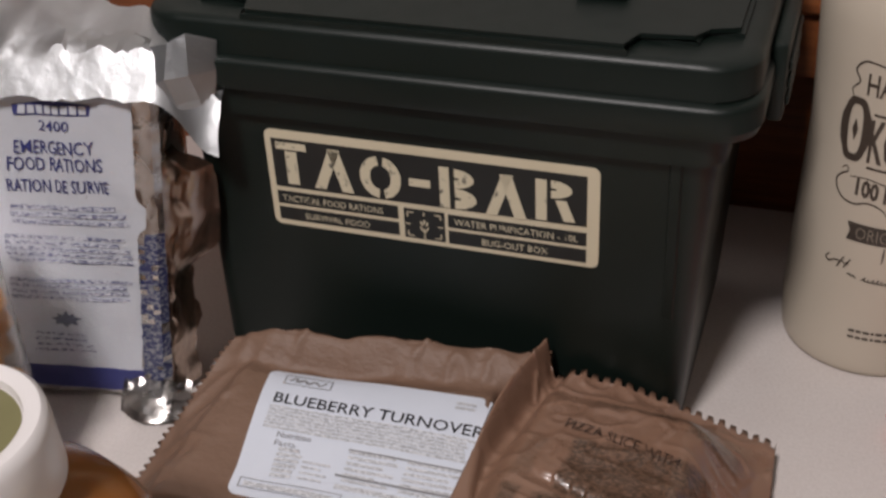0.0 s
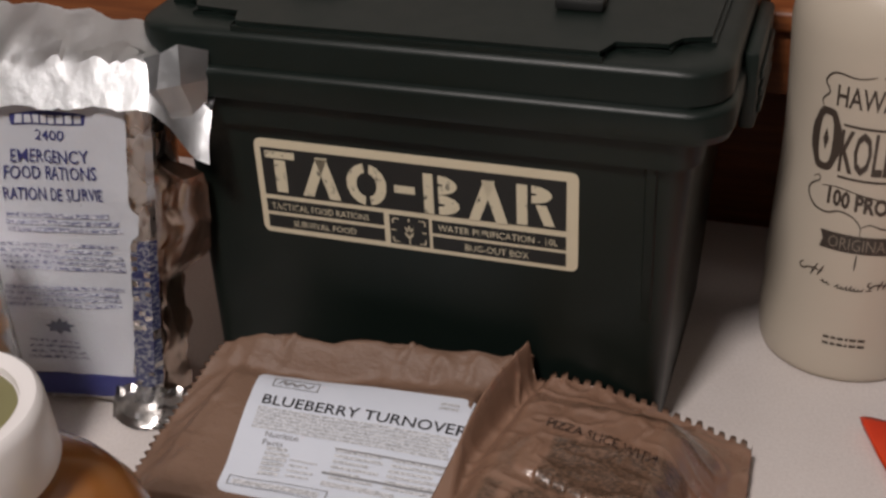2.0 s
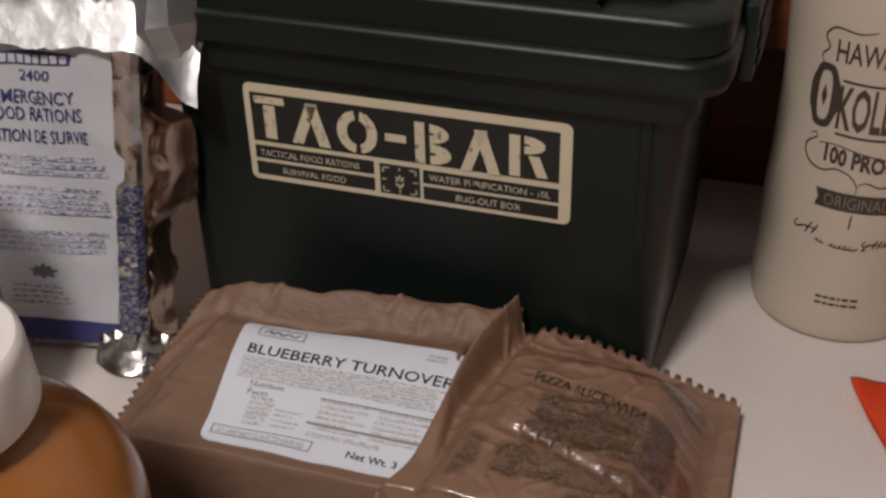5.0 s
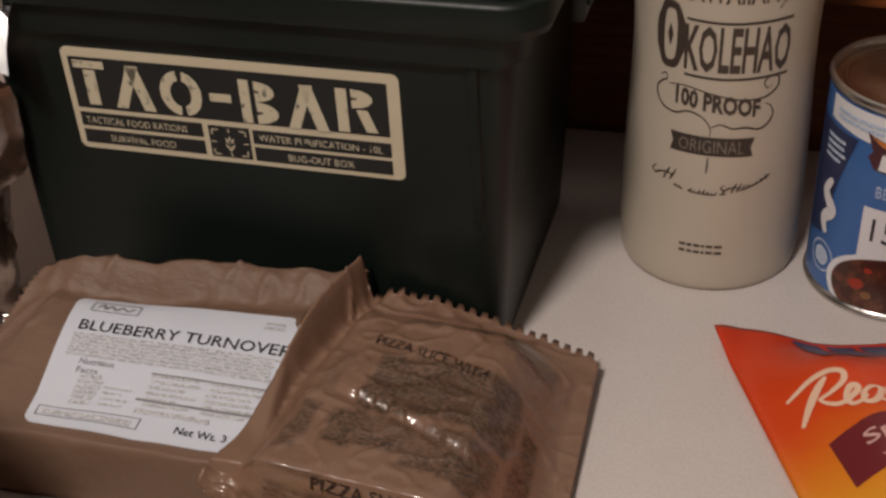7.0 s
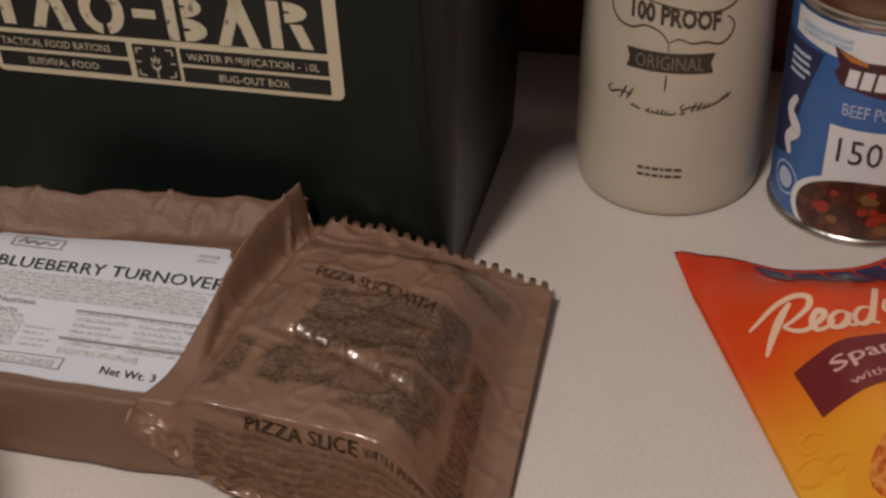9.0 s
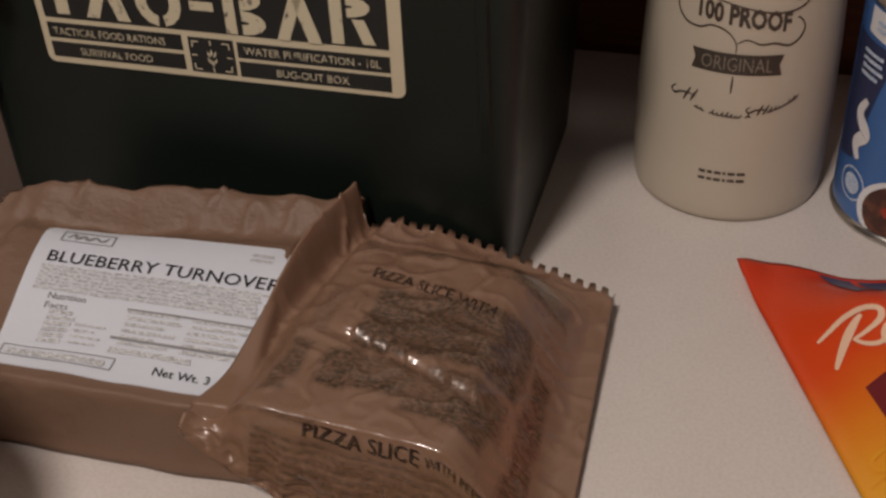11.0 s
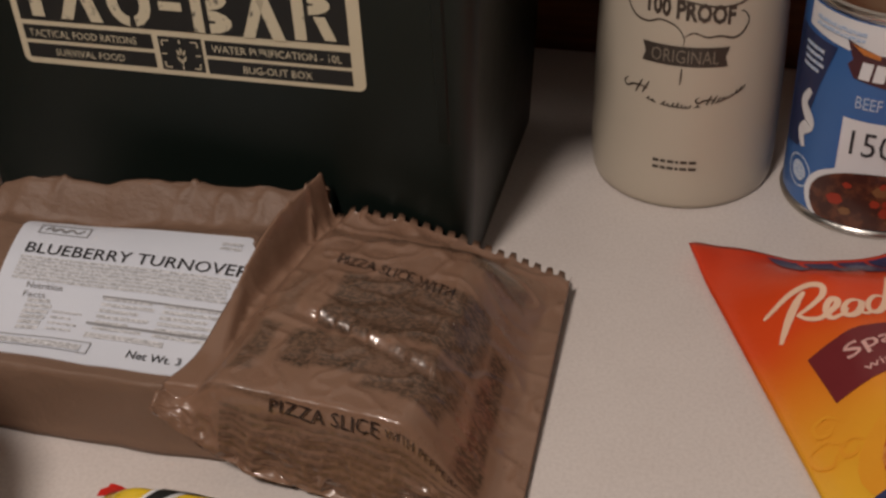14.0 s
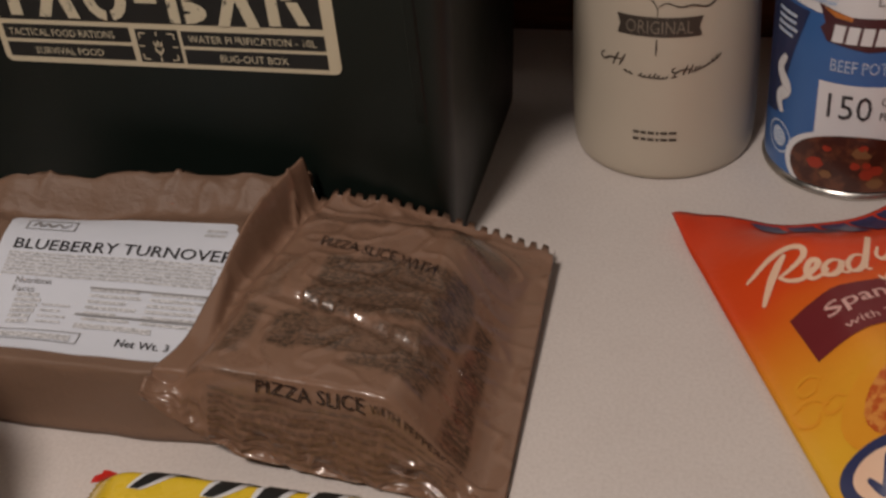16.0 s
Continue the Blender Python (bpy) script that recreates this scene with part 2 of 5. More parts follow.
WHITE_CAP = plain("white_cap_plastic", (0.72, 0.69, 0.68), (0.78, 0.75, 0.74), 0.35, 40, coat=0.1)
OLIVE_SEAL = plain("olive_green_seal", (0.16, 0.15, 0.065), (0.20, 0.185, 0.085), 0.4, 40)
AMBER = amber()
CLEAR = clear_film()
SNACK = plain("orange_snack_crumb", (0.50, 0.20, 0.04), (0.64, 0.31, 0.08), 0.6, 120, bump=0.5, fine=400)
CANDY_YELLOW = plain("yellow_wrapper_film", (0.74, 0.50, 0.02), (0.80, 0.58, 0.04), 0.28, 60, coat=0.4)
CANDY_RED = plain("red_wrapper_film", (0.60, 0.015, 0.012), (0.66, 0.03, 0.02), 0.3, 90, coat=0.3)
WALL_PAINT = plain("warm_room_paint", (0.20, 0.19, 0.175), (0.25, 0.235, 0.22), 0.7, 3)
PALE_PAINT = plain("pale_wall_paint", (0.48, 0.47, 0.445), (0.54, 0.53, 0.50), 0.6, 5)
CEILING_PAINT = plain("pale_ceiling_paint", (0.62, 0.60, 0.57), (0.67, 0.65, 0.62), 0.8, 3)

# ---- building helpers ----


def part(name, bm, material, parent=None, label="", smooth=True, angle=40):
    """Links a bmesh as one mesh object, under parent if given."""
    me = bpy.data.meshes.new(name)
    bmesh.ops.recalc_face_normals(bm, faces=bm.faces)
    bm.to_mesh(me)
    bm.free()
    for m in material if isinstance(material, (list, tuple)) else (material,):
        me.materials.append(m)
    if smooth:
        for p in me.polygons:
            p.use_smooth = True
        me.set_sharp_from_angle(angle=radians(angle))
    ob = new(name, me)
    if parent:
        ob.parent = parent
    if label:
        ob["label"] = label
    return ob


def thing(name, label, category, place=(0, 0, 0), turn=0.0, group="", kind=""):
    ob = new(name)
    ob.empty_display_size = 0.02
    ob.matrix_basis = pose(*place, 0, 0, turn)
    return tagged(ob, label, category, group, kind)


def box(bm, lo, hi, bevel=0.0, segments=2):
    made = bmesh.ops.create_cube(bm, size=1.0)["verts"]
    for v in made:
        v.co = Vector([lo[i] + (v.co[i] + 0.5) * (hi[i] - lo[i]) for i in range(3)])
    if bevel:
        edges = {e for v in made for e in v.link_edges}
        bmesh.ops.bevel(bm, geom=list(edges), offset=bevel, segments=segments, profile=0.5, affect="EDGES")
    return bm


def rounded(w, h, r, n=5):
    """A rounded rectangle's outline, round the origin."""
    out = []
    for cx, cy, a in ((w / 2 - r, h / 2 - r, 0), (-w / 2 + r, h / 2 - r, 90), (-w / 2 + r, -h / 2 + r, 180), (w / 2 - r, -h / 2 + r, 270)):
        for i in range(n + 1):
            b = radians(a + 90 * i / n)
            out.append((cx + r * math.cos(b), cy + r * math.sin(b)))
    return out


def loft(bm, rings, cap_start=True, cap_end=True, closed=True):
    """Skins rings of equal length."""
    rows = [[bm.verts.new(p) for p in ring] for ring in rings]
    n = len(rows[0])
    for a, b in zip(rows, rows[1:]):
        for i in range(n if closed else n - 1):
            bm.faces.new((a[i], a[(i + 1) % n], b[(i + 1) % n], b[i]))
    if cap_start:
        bm.faces.new(rows[0][::-1])
    if cap_end:
        bm.faces.new(rows[-1])
    return bm


def lathe(profile, n=72):
    """A body turned round z, from (radius, height) pairs; radius 0 closes."""
    bm = bmesh.new()
    rows = []
    for r, z in profile:
        rows.append([bm.verts.new((r * math.cos(2 * math.pi * i / n), r * math.sin(2 * math.pi * i / n), z)) for i in range(n)] if r > 1e-6 else [bm.verts.new((0, 0, z))])
    for a, b in zip(rows, rows[1:]):
        for i in range(n):
            j = (i + 1) % n
            if len(a) == 1 and len(b) > 1:
                bm.faces.new((a[0], b[i], b[j]))
            elif len(b) == 1 and len(a) > 1:
                bm.faces.new((a[i], a[j], b[0]))
            elif len(a) > 1:
                bm.faces.new((a[i], a[j], b[j], b[i]))
    return bm


def flat_to(bm, fn):
    """Lays a flat mesh in (s, t) on a surface: fn(s, t, height)."""
    for v in bm.verts:
        v.co = Vector(fn(v.co.x, v.co.y, v.co.z))
    return bm


LIFT = 0.00035


def panel(outline, lift=LIFT, cuts=0, skirt=True):
    """A thin patch with a given outline, cut into a grid so that it can follow a curve."""
    bm = bmesh.new()
    bm.faces.new([bm.verts.new((x, y, lift)) for x, y in outline])
    if cuts:
        for axis in (0, 1):
            lo, hi = min(p[axis] for p in outline), max(p[axis] for p in outline)
            for k in range(1, cuts):
                c = lo + (hi - lo) * k / cuts
                co, no = ((c, 0, 0), (1, 0, 0)) if axis == 0 else ((0, c, 0), (0, 1, 0))
                bmesh.ops.bisect_plane(bm, geom=bm.verts[:] + bm.edges[:] + bm.faces[:], plane_co=co, plane_no=no)
    if skirt:
        rim = [e for e in bm.edges if e.is_boundary]
        made = bmesh.ops.extrude_edge_only(bm, edges=rim)["geom"]
        for v in made:
            if isinstance(v, bmesh.types.BMVert):
                v.co.z = -0.0001
    return bm


def joined(parts):
    """Several flat bmeshes as one."""
    out = bmesh.new()
    for bm in parts:
        me = bpy.data.meshes.new("joint")
        bm.to_mesh(me)
        bm.free()
        out.from_mesh(me)
        bpy.data.meshes.remove(me)
    return out


def words(text, s0, s1, t0, t1, lift=LIFT, shear=0.0, bold=0.0, cuts=0):
    """A line of built-in type as a flat mesh that fills the given rectangle."""
    cu = bpy.data.curves.new("type", "FONT")
    cu.body, cu.resolution_u, cu.shear, cu.offset = text, 2, shear, bold
    ob = bpy.data.objects.new("type", cu)
    scene.collection.objects.link(ob)
    bpy.context.view_layer.update()
    me = bpy.data.meshes.new_from_object(ob.evaluated_get(bpy.context.evaluated_depsgraph_get()))
    bpy.data.objects.remove(ob)
    bpy.data.curves.remove(cu)
    bm = bmesh.new()
    bm.from_mesh(me)
    bpy.data.meshes.remove(me)
    xs, ys = [v.co.x for v in bm.verts], [v.co.y for v in bm.verts]
    for v in bm.verts:
        v.co = Vector((s0 + (v.co.x - min(xs)) / (max(xs) - min(xs)) * (s1 - s0), t0 + (v.co.y - min(ys)) / (max(ys) - min(ys)) * (t1 - t0), lift))
    for k in range(1, cuts):
        bmesh.ops.bisect_plane(bm, geom=bm.verts[:] + bm.edges[:] + bm.faces[:], plane_co=(s0 + (s1 - s0) * k / cuts, 0, 0), plane_no=(1, 0, 0))
    return bm


def stroke(points, width, lift=LIFT, taper=True):
    """A brush stroke along a smooth line through points, as a flat ribbon."""
    pts = [Vector(p).to_3d() for p in points]
    fine = []
    for i in range(len(pts) - 1):
        p0, p1, p2, p3 = pts[max(i - 1, 0)], pts[i], pts[i + 1], pts[min(i + 2, len(pts) - 1)]
        for k in range(6):
            t = k / 6
            fine.append(0.5 * (2 * p1 + (p2 - p0) * t + (2 * p0 - 5 * p1 + 4 * p2 - p3) * t * t + (3 * p1 - p0 - 3 * p2 + p3) * t ** 3))
    fine.append(pts[-1])
    bm = bmesh.new()
    last = None
    for i, p in enumerate(fine):
        d = (fine[min(i + 1, len(fine) - 1)] - fine[max(i - 1, 0)]).normalized()
        w = width * (0.5 if not taper else 0.22 + 0.32 * math.sin(math.pi * min(1, max(0, i / (len(fine) - 1)))))
        side = Vector((-d.y, d.x, 0)) * w
        row = [bm.verts.new(p + side + Vector((0, 0, lift))), bm.verts.new(p - side + Vector((0, 0, lift)))]
        if last:
            bm.faces.new((last[0], last[1], row[1], row[0]))
        last = row
    return bm


def text_rows(s0, s1, t0, t1, rows, fill=0.62, ragged=0.15, seed=3, lift=LIFT, cuts=6):
    """Lines of print too small to read, as plain bars."""
    rng = random.Random(seed)
    out = []
    step = (t1 - t0) / rows
    for k in range(rows):
        cut = rng.random() * ragged * (s1 - s0)
        out.append(panel([(s0, t0 + k * step), (s1 - cut, t0 + k * step), (s1 - cut, t0 + (k + fill) * step), (s0, t0 + (k + fill) * step)], lift, cuts, False))
    return joined(out)


# ---- the room: counter, wooden back, plain walls that close it ----
bm = box(bmesh.new(), (-1.1, -0.62, -0.04), (1.3, 0.2455, 0.0), 0.004)
tagged(part("countertop", bm, LAMINATE), "pale speckled laminate countertop", "countertop", kind="structure")
bm = box(bmesh.new(), (-1.1, 0.246, -0.04), (1.3, 0.256, 0.1035), 0.001)
tagged(part("backboard", bm, WOOD), "dark recessed wooden board behind the counter", "backboard", kind="structure")
bm = box(bmesh.new(), (-1.1, 0.214, 0.1040), (1.3, 0.256, 0.1420), 0.0015)
tagged(part("ledge_board", bm, WOOD), "orange-stained wooden board under the ledge", "board", kind="structure")
bm = box(bmesh.new(), (-1.1, 0.207, 0.1425), (1.3, 0.256, 0.1570), 0.0045, 3)
tagged(part("trim", bm, WOOD), "rounded wooden ledge strip above the board", "trim", kind="structure")
bm = box(bmesh.new(), (-1.1, 0.236, 0.1575), (1.3, 0.256, 0.2395), 0.002)
tagged(part("wood_panel", bm, WOOD), "orange-stained wooden panel above the ledge", "panel", kind="structure")
bm = box(bmesh.new(), (-1.1, 0.240, 0.2400), (1.3, 0.256, 1.749), 0.002)
tagged(part("wall_panel", bm, PALE_PAINT), "pale painted wall above the wooden panel", "wall panel", kind="structure")
for nm, lo, hi, mt in (
    ("wall_north", (-2.2, 0.257, -0.95), (2.4, 0.35, 1.75), WALL_PAINT),
    ("wall_south", (-2.2, -3.1, -0.95), (2.4, -3.0, 1.75), WALL_PAINT),
    ("wall_west", (-2.3, -3.1, -0.95), (-2.2, 0.35, 1.75), WALL_PAINT),
    ("wall_east", (2.4, -3.1, -0.95), (2.5, 0.35, 1.75), WALL_PAINT),
    ("ceiling", (-2.3, -3.1, 1.75), (2.5, 0.35, 1.85), CEILING_PAINT),
    ("floor", (-2.3, -3.1, -1.0), (2.5, 0.35, -0.95), WOOD),
):
    tagged(part(nm, box(bmesh.new(), lo, hi), mt), "plain warm painted surface of the kitchen" if mt != WOOD else "brown wooden kitchen floor", nm.split("_")[0], kind="structure")
bm = box(bmesh.new(), (-1.1, -0.60, -0.95), (1.3, 0.225, -0.0405))
tagged(part("base_cabinet", bm, WOOD), "brown wooden cabinet under the counter", "cabinet", kind="structure")

# ---- the storage box ----
BX, BY = 0.004, 0.083


def storage_box():
    ob = thing("storage_box", "dark olive plastic ammo-style storage box with lid closed", "box", (BX, BY, 0.0))

    def ring(w, d, r, z, n=6):
        return [(x, y, z) for x, y in rounded(w, d, r, n)]

    bm = bmesh.new()
    foot = lambda r: [(x - 0.0042, y, z) for x, y, z in r]
    loft(bm, [foot(ring(0.229, 0.152, 0.010, 0.0)), foot(ring(0.2345, 0.158, 0.012, 0.004)), ring(0.2445, 0.1660, 0.013, 0.155), ring(0.2450, 0.1665, 0.013, 0.1583),
              ring(0.252, 0.176, 0.014, 0.1598), ring(0.254, 0.178, 0.014, 0.1752), ring(0.2545, 0.178, 0.014, 0.1765)])
    body = part("body", bm, OLIVE, ob, angle=25)
    bm = bmesh.new()
    def turned(w, d, r, z, k, kx):
        """A quarter-round edge, kx wide at the ends and k elsewhere, that ends level at height z."""
        return [ring(w - 2 * kx * (1 - math.cos(a)), d - 2 * k * (1 - math.cos(a)), r, z - k * (1 - math.sin(a))) for a in (i * math.pi / 12 for i in range(7))]

    loft(bm, [ring(0.262, 0.182, 0.015, 0.1742), ring(0.274, 0.188, 0.017, 0.1752), ring(0.277, 0.190, 0.018, 0.1788)] + turned(0.277, 0.190, 0.021, 0.1902, 0.0036, 0.0036)
         + [ring(0.2725, 0.1825, 0.021, 0.1911)] + turned(0.2722, 0.1812, 0.021, 0.2066, 0.0042, 0.0085) + [ring(0.24, 0.160, 0.012, 0.2068)])
    lid = part("lid", bm, OLIVE, ob, angle=25)
    # raised top plate with stepped recesses at its corners
    quarter = [(0.0842, -0.0885), (0.0850, -0.0725), (0.1100, -0.0745), (0.1115, -0.0625), (0.1265, -0.0620)]
    pts = quarter + [(x, -y) for x, y in quarter[::-1]] + [(-x, -y) for x, y in quarter] + [(-x, y) for x, y in quarter[::-1]]
    plate = bmesh.new()
    low, top = [plate.verts.new((x, y, 0.2060)) for x, y in pts], [plate.verts.new((x, y, 0.2105)) for x, y in pts]
    cap = plate.faces.new(top)
    for i in range(len(pts)):
        j = (i + 1) % len(pts)
        plate.faces.new((low[i], low[j], top[j], top[i]))
    bmesh.ops.bevel(plate, geom=list(cap.edges), offset=0.0019, segments=4, affect="EDGES")
    part("top_plate", plate, OLIVE, lid, angle=30)
    # folded carrying handle lying on the lid
    bm = bmesh.new()
    for a, b in (((-0.070, 0.034), (0.070, 0.044)), ((-0.070, -0.030), (-0.058, 0.034)), ((0.058, -0.030), (0.070, 0.034))):
        box(bm, (a[0], a[1], 0.2107), (b[0], b[1], 0.2170), 0.002)
    part("handle", bm, OLIVE, ob, angle=30)
    for sx in (1, -1):
        bm = box(bmesh.new(), (-0.011, -0.0440, 0.2107), (0.011, -0.0302, 0.2160), 0.0015)
        bmesh.ops.translate(bm, verts=bm.verts, vec=(sx * 0.064, 0.0, 0))
        part("handle_pivot", bm, BLACK_VINYL, ob, angle=30)
        # end latches under the rim
        bm = box(bmesh.new(), (0.1365, -0.040, 0.160), (0.1435, 0.028, 0.1965), 0.002)
        for k in range(3):
            box(bm, (0.1435, -0.034, 0.166 + 0.008 * k), (0.1452, 0.02, 0.170 + 0.008 * k), 0.0006)
        if sx < 0:
            bmesh.ops.scale(bm, verts=bm.verts, vec=(-1, 1, 1))
        part("latch", bm, OLIVE, ob, angle=30)
    # upright ribs on the front face beside the sticker
    for x in (0.106,):
        bm = bmesh.new()
        for z0, z1 in ((0.075, 0.1595),):
            ring0 = [(x - 0.003, -0.0795 - 0.0003, z0), (x + 0.003, -0.0795 - 0.0003, z0), (x + 0.002, -0.0812, z0 + 0.004), (x - 0.002, -0.0812, z0 + 0.004)]
            ring1 = [(x - 0.003, -0.0828, z1), (x + 0.003, -0.0828, z1), (x + 0.002, -0.0852, z1), (x - 0.002, -0.0852, z1)]
            loft(bm, [ring0, ring1])
        part("rib", bm, OLIVE, ob, angle=30)
    return ob


BOX = storage_box()
# the sticker lies on the box's front, which leans back a little towards its foot
FRONT = lambda z: BY - (0.158 + (0.166 - 0.158) * (z - 0.004) / 0.151) / 2


def on_front(s, t, h):
    """Sticker coordinates: s across from the middle, t up from the sticker's middle."""
    z = 0.1258 + t
    return (s - 0.0 - BX, FRONT(z) - BY - 0.0002 - h, z)


def sticker():
    w, h = 0.1568, 0.0512
    ob = part("sticker", flat_to(panel(rounded(w, h, 0.0035), 0.0004), on_front), CREAM_PRINT, BOX, "cream and black printed sticker with stencil-style letter shapes")
    for a, b, c, d in ((-0.0752, 0.0729, -0.0043, 0.0211), (-0.0752, -0.0150, -0.0137, -0.0068), (-0.0752, -0.0150, -0.0226, -0.0157), (0.0090, 0.0729, -0.0145, -0.0076), (0.0090, 0.0729, -0.0232, -0.0163), (-0.0122, 0.0074, -0.0230, -0.0072)):
        part("black_field", flat_to(panel([(a, c), (b, c), (b, d), (a, d)], 0.0007), on_front), BLACK_VINYL, ob)

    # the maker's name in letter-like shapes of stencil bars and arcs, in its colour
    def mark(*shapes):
        part("stencil_glyph", flat_to(joined([panel(o, 0.0011, 0, False) for o in shapes]), on_front), WORN_PRINT, ob)

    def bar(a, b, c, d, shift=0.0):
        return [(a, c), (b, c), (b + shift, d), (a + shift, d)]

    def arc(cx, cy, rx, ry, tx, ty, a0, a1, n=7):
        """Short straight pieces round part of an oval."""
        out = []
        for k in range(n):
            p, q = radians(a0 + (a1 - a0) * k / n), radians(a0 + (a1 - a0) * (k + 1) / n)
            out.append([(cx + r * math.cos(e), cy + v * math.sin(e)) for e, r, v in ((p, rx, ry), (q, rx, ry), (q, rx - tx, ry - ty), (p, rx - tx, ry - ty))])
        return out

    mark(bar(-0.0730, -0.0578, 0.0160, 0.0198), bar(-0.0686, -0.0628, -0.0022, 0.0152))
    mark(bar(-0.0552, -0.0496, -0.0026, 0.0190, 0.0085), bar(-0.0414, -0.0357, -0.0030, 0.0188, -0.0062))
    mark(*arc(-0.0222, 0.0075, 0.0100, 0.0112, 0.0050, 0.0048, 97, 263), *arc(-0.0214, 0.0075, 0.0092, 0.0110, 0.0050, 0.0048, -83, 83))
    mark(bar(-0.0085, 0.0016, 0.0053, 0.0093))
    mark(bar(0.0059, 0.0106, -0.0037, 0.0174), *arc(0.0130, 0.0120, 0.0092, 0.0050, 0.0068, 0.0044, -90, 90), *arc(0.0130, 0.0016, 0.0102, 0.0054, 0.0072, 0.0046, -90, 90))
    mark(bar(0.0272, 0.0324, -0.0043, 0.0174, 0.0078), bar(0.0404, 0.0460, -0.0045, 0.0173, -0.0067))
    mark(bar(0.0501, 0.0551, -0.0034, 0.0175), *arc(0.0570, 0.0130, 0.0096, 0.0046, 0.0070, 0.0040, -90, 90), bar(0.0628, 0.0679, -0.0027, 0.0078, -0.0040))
    for text, a, b, c, d in (("TACTICAL FOOD RATIONS", -0.0725, -0.0222, -0.0121, -0.0086), ("SURVIVAL FOOD", -0.0620, -0.0294, -0.0209, -0.0175),
                             ("WATER PURIFICATION - 10L", 0.0120, 0.0692, -0.0127, -0.0092), ("BUG-OUT BOX", 0.0250, 0.0556, -0.0215, -0.0180)):
        part("lettering", flat_to(words(text, a, b, c, d, 0.0011), on_front), WORN_PRINT, ob)
    # centre emblem: corner ticks and a small leaf shape
    EX, EZ = -0.0024, -0.0151
    marks = []
    for sx in (-1, 1):
        for sy in (-1, 1):
            cx, cy = EX + sx * 0.0080, EZ + sy * 0.0063
            marks.append(panel([(cx - sx * 0.0030, cy - 0.0003), (cx, cy - 0.0003), (cx, cy + 0.0003), (cx - sx * 0.0030, cy + 0.0003)], 0.0011, 0, False))
            marks.append(panel([(cx - 0.0003, cy - sy * 0.0003), (cx + 0.0003, cy - sy * 0.0003), (cx + 0.0003, cy - sy * 0.0026), (cx - 0.0003, cy - sy * 0.0026)], 0.0011, 0, False))
    for cx, cy, w, h in ((EX, EZ + 0.0061, 0.0003, 0.0010), (EX, EZ - 0.0062, 0.0003, 0.0010), (EX - 0.0077, EZ, 0.0012, 0.0003), (EX + 0.0077, EZ, 0.0012, 0.0003)):
        marks.append(panel([(cx - w, cy - h), (cx + w, cy - h), (cx + w, cy + h), (cx - w, cy + h)], 0.0011, 0, False))
    for ax, ay, tw in ((0, 0.0016, 0), (-0.0013, 0.0008, 22), (0.0013, 0.0008, -22), (-0.0013, -0.0022, 26), (0.0013, -0.0022, -26), (0.0, -0.0034, 0)):
        c, s = math.cos(radians(tw)), math.sin(radians(tw))
        leaf = [(0, -0.0017), (0.00055, 0), (0, 0.0020), (-0.00055, 0)]
        marks.append(panel([(EX + ax + x * c - y * s, EZ + ay + x * s + y * c) for x, y in leaf], 0.0011, 0, False))
    part("emblem", flat_to(joined(marks), on_front), CREAM_PRINT, ob)


sticker()

# ---- pouches: film bodies over a four-cornered plan ----


def smooth01(x):
    x = min(1.0, max(0.0, x))
    return x * x * (3 - 2 * x)


def pouch(name, surface, under, material, parent, nu=90, nv=80):
    """A closed film bag: the upper sheet surface(u, v), the lower sheet under(u, v), joined at the rim."""
    bm = bmesh.new()
    uv = bm.loops.layers.uv.new("UVMap")
    where = {}
    top = [[bm.verts.new(surface(i / nu, j / nv)) for j in range(nv + 1)] for i in range(nu + 1)]
    for i in range(nu + 1):
        for j in range(nv + 1):
            where[top[i][j]] = (i / nu, j / nv)
    low = [[top[i][j] if i in (0, nu) or j in (0, nv) else None for j in range(nv + 1)] for i in range(nu + 1)]
    for i in range(1, nu):
        for j in range(1, nv):
            low[i][j] = bm.verts.new(under(i / nu, j / nv))
            where[low[i][j]] = (i / nu, j / nv)
    for grid, flip in ((top, False), (low, True)):
        for i in range(nu):
            for j in range(nv):
                q = (grid[i][j], grid[i + 1][j], grid[i + 1][j + 1], grid[i][j + 1])
                f = bm.faces.new(q[::-1] if flip else q)
                for lp in f.loops:
                    lp[uv].uv = where[lp.vert]
    me = bpy.data.meshes.new(name)
    bm.to_mesh(me)
    bm.free()
    me.materials.append(material)
    for p in me.polygons:
        p.use_smooth = True
    ob = new(name, me)
    ob.parent = parent
    return ob


def bilinear(c, u, v):
    fl, fr, br, bl = (Vector(p) for p in c)
    return (fl * (1 - u) + fr * u) * (1 - v) + (bl * (1 - u) + br * u) * v


def plan_to_uv(c, x, y):
    """u, v of a place in the plan of a four-cornered bag."""
    u = v = 0.5
    for _ in range(12):
        p = bilinear(c, u, v)
        du, dv = (bilinear(c, u + 1e-4, v) - p) * 1e4, (bilinear(c, u, v + 1e-4) - p) * 1e4
        det = du.x * dv.y - du.y * dv.x
        ex, ey = x - p.x, y - p.y
        u, v = u + (ex * dv.y - ey * dv.x) / det, v + (du.x * ey - du.y * ex) / det
    return u, v


def on_film(surface, u, v, h):
    """A place h above the film at u, v."""
    p = surface(u, v)
    du, dv = surface(u + 2e-3, v) - p, surface(u, v + 2e-3) - p
    return p + du.cross(dv).normalized() * h


def flat_slope(bm, s0, slope):
    for v in bm.verts:
        v.co.y += (v.co.x - s0) * slope
    return bm


# the turnover pouch
TC = ((-0.124, -0.1275, 0.003), (0.070, -0.1275, 0.003), (0.052, -0.0095, 0.060), (-0.0905, -0.0330, 0.060))


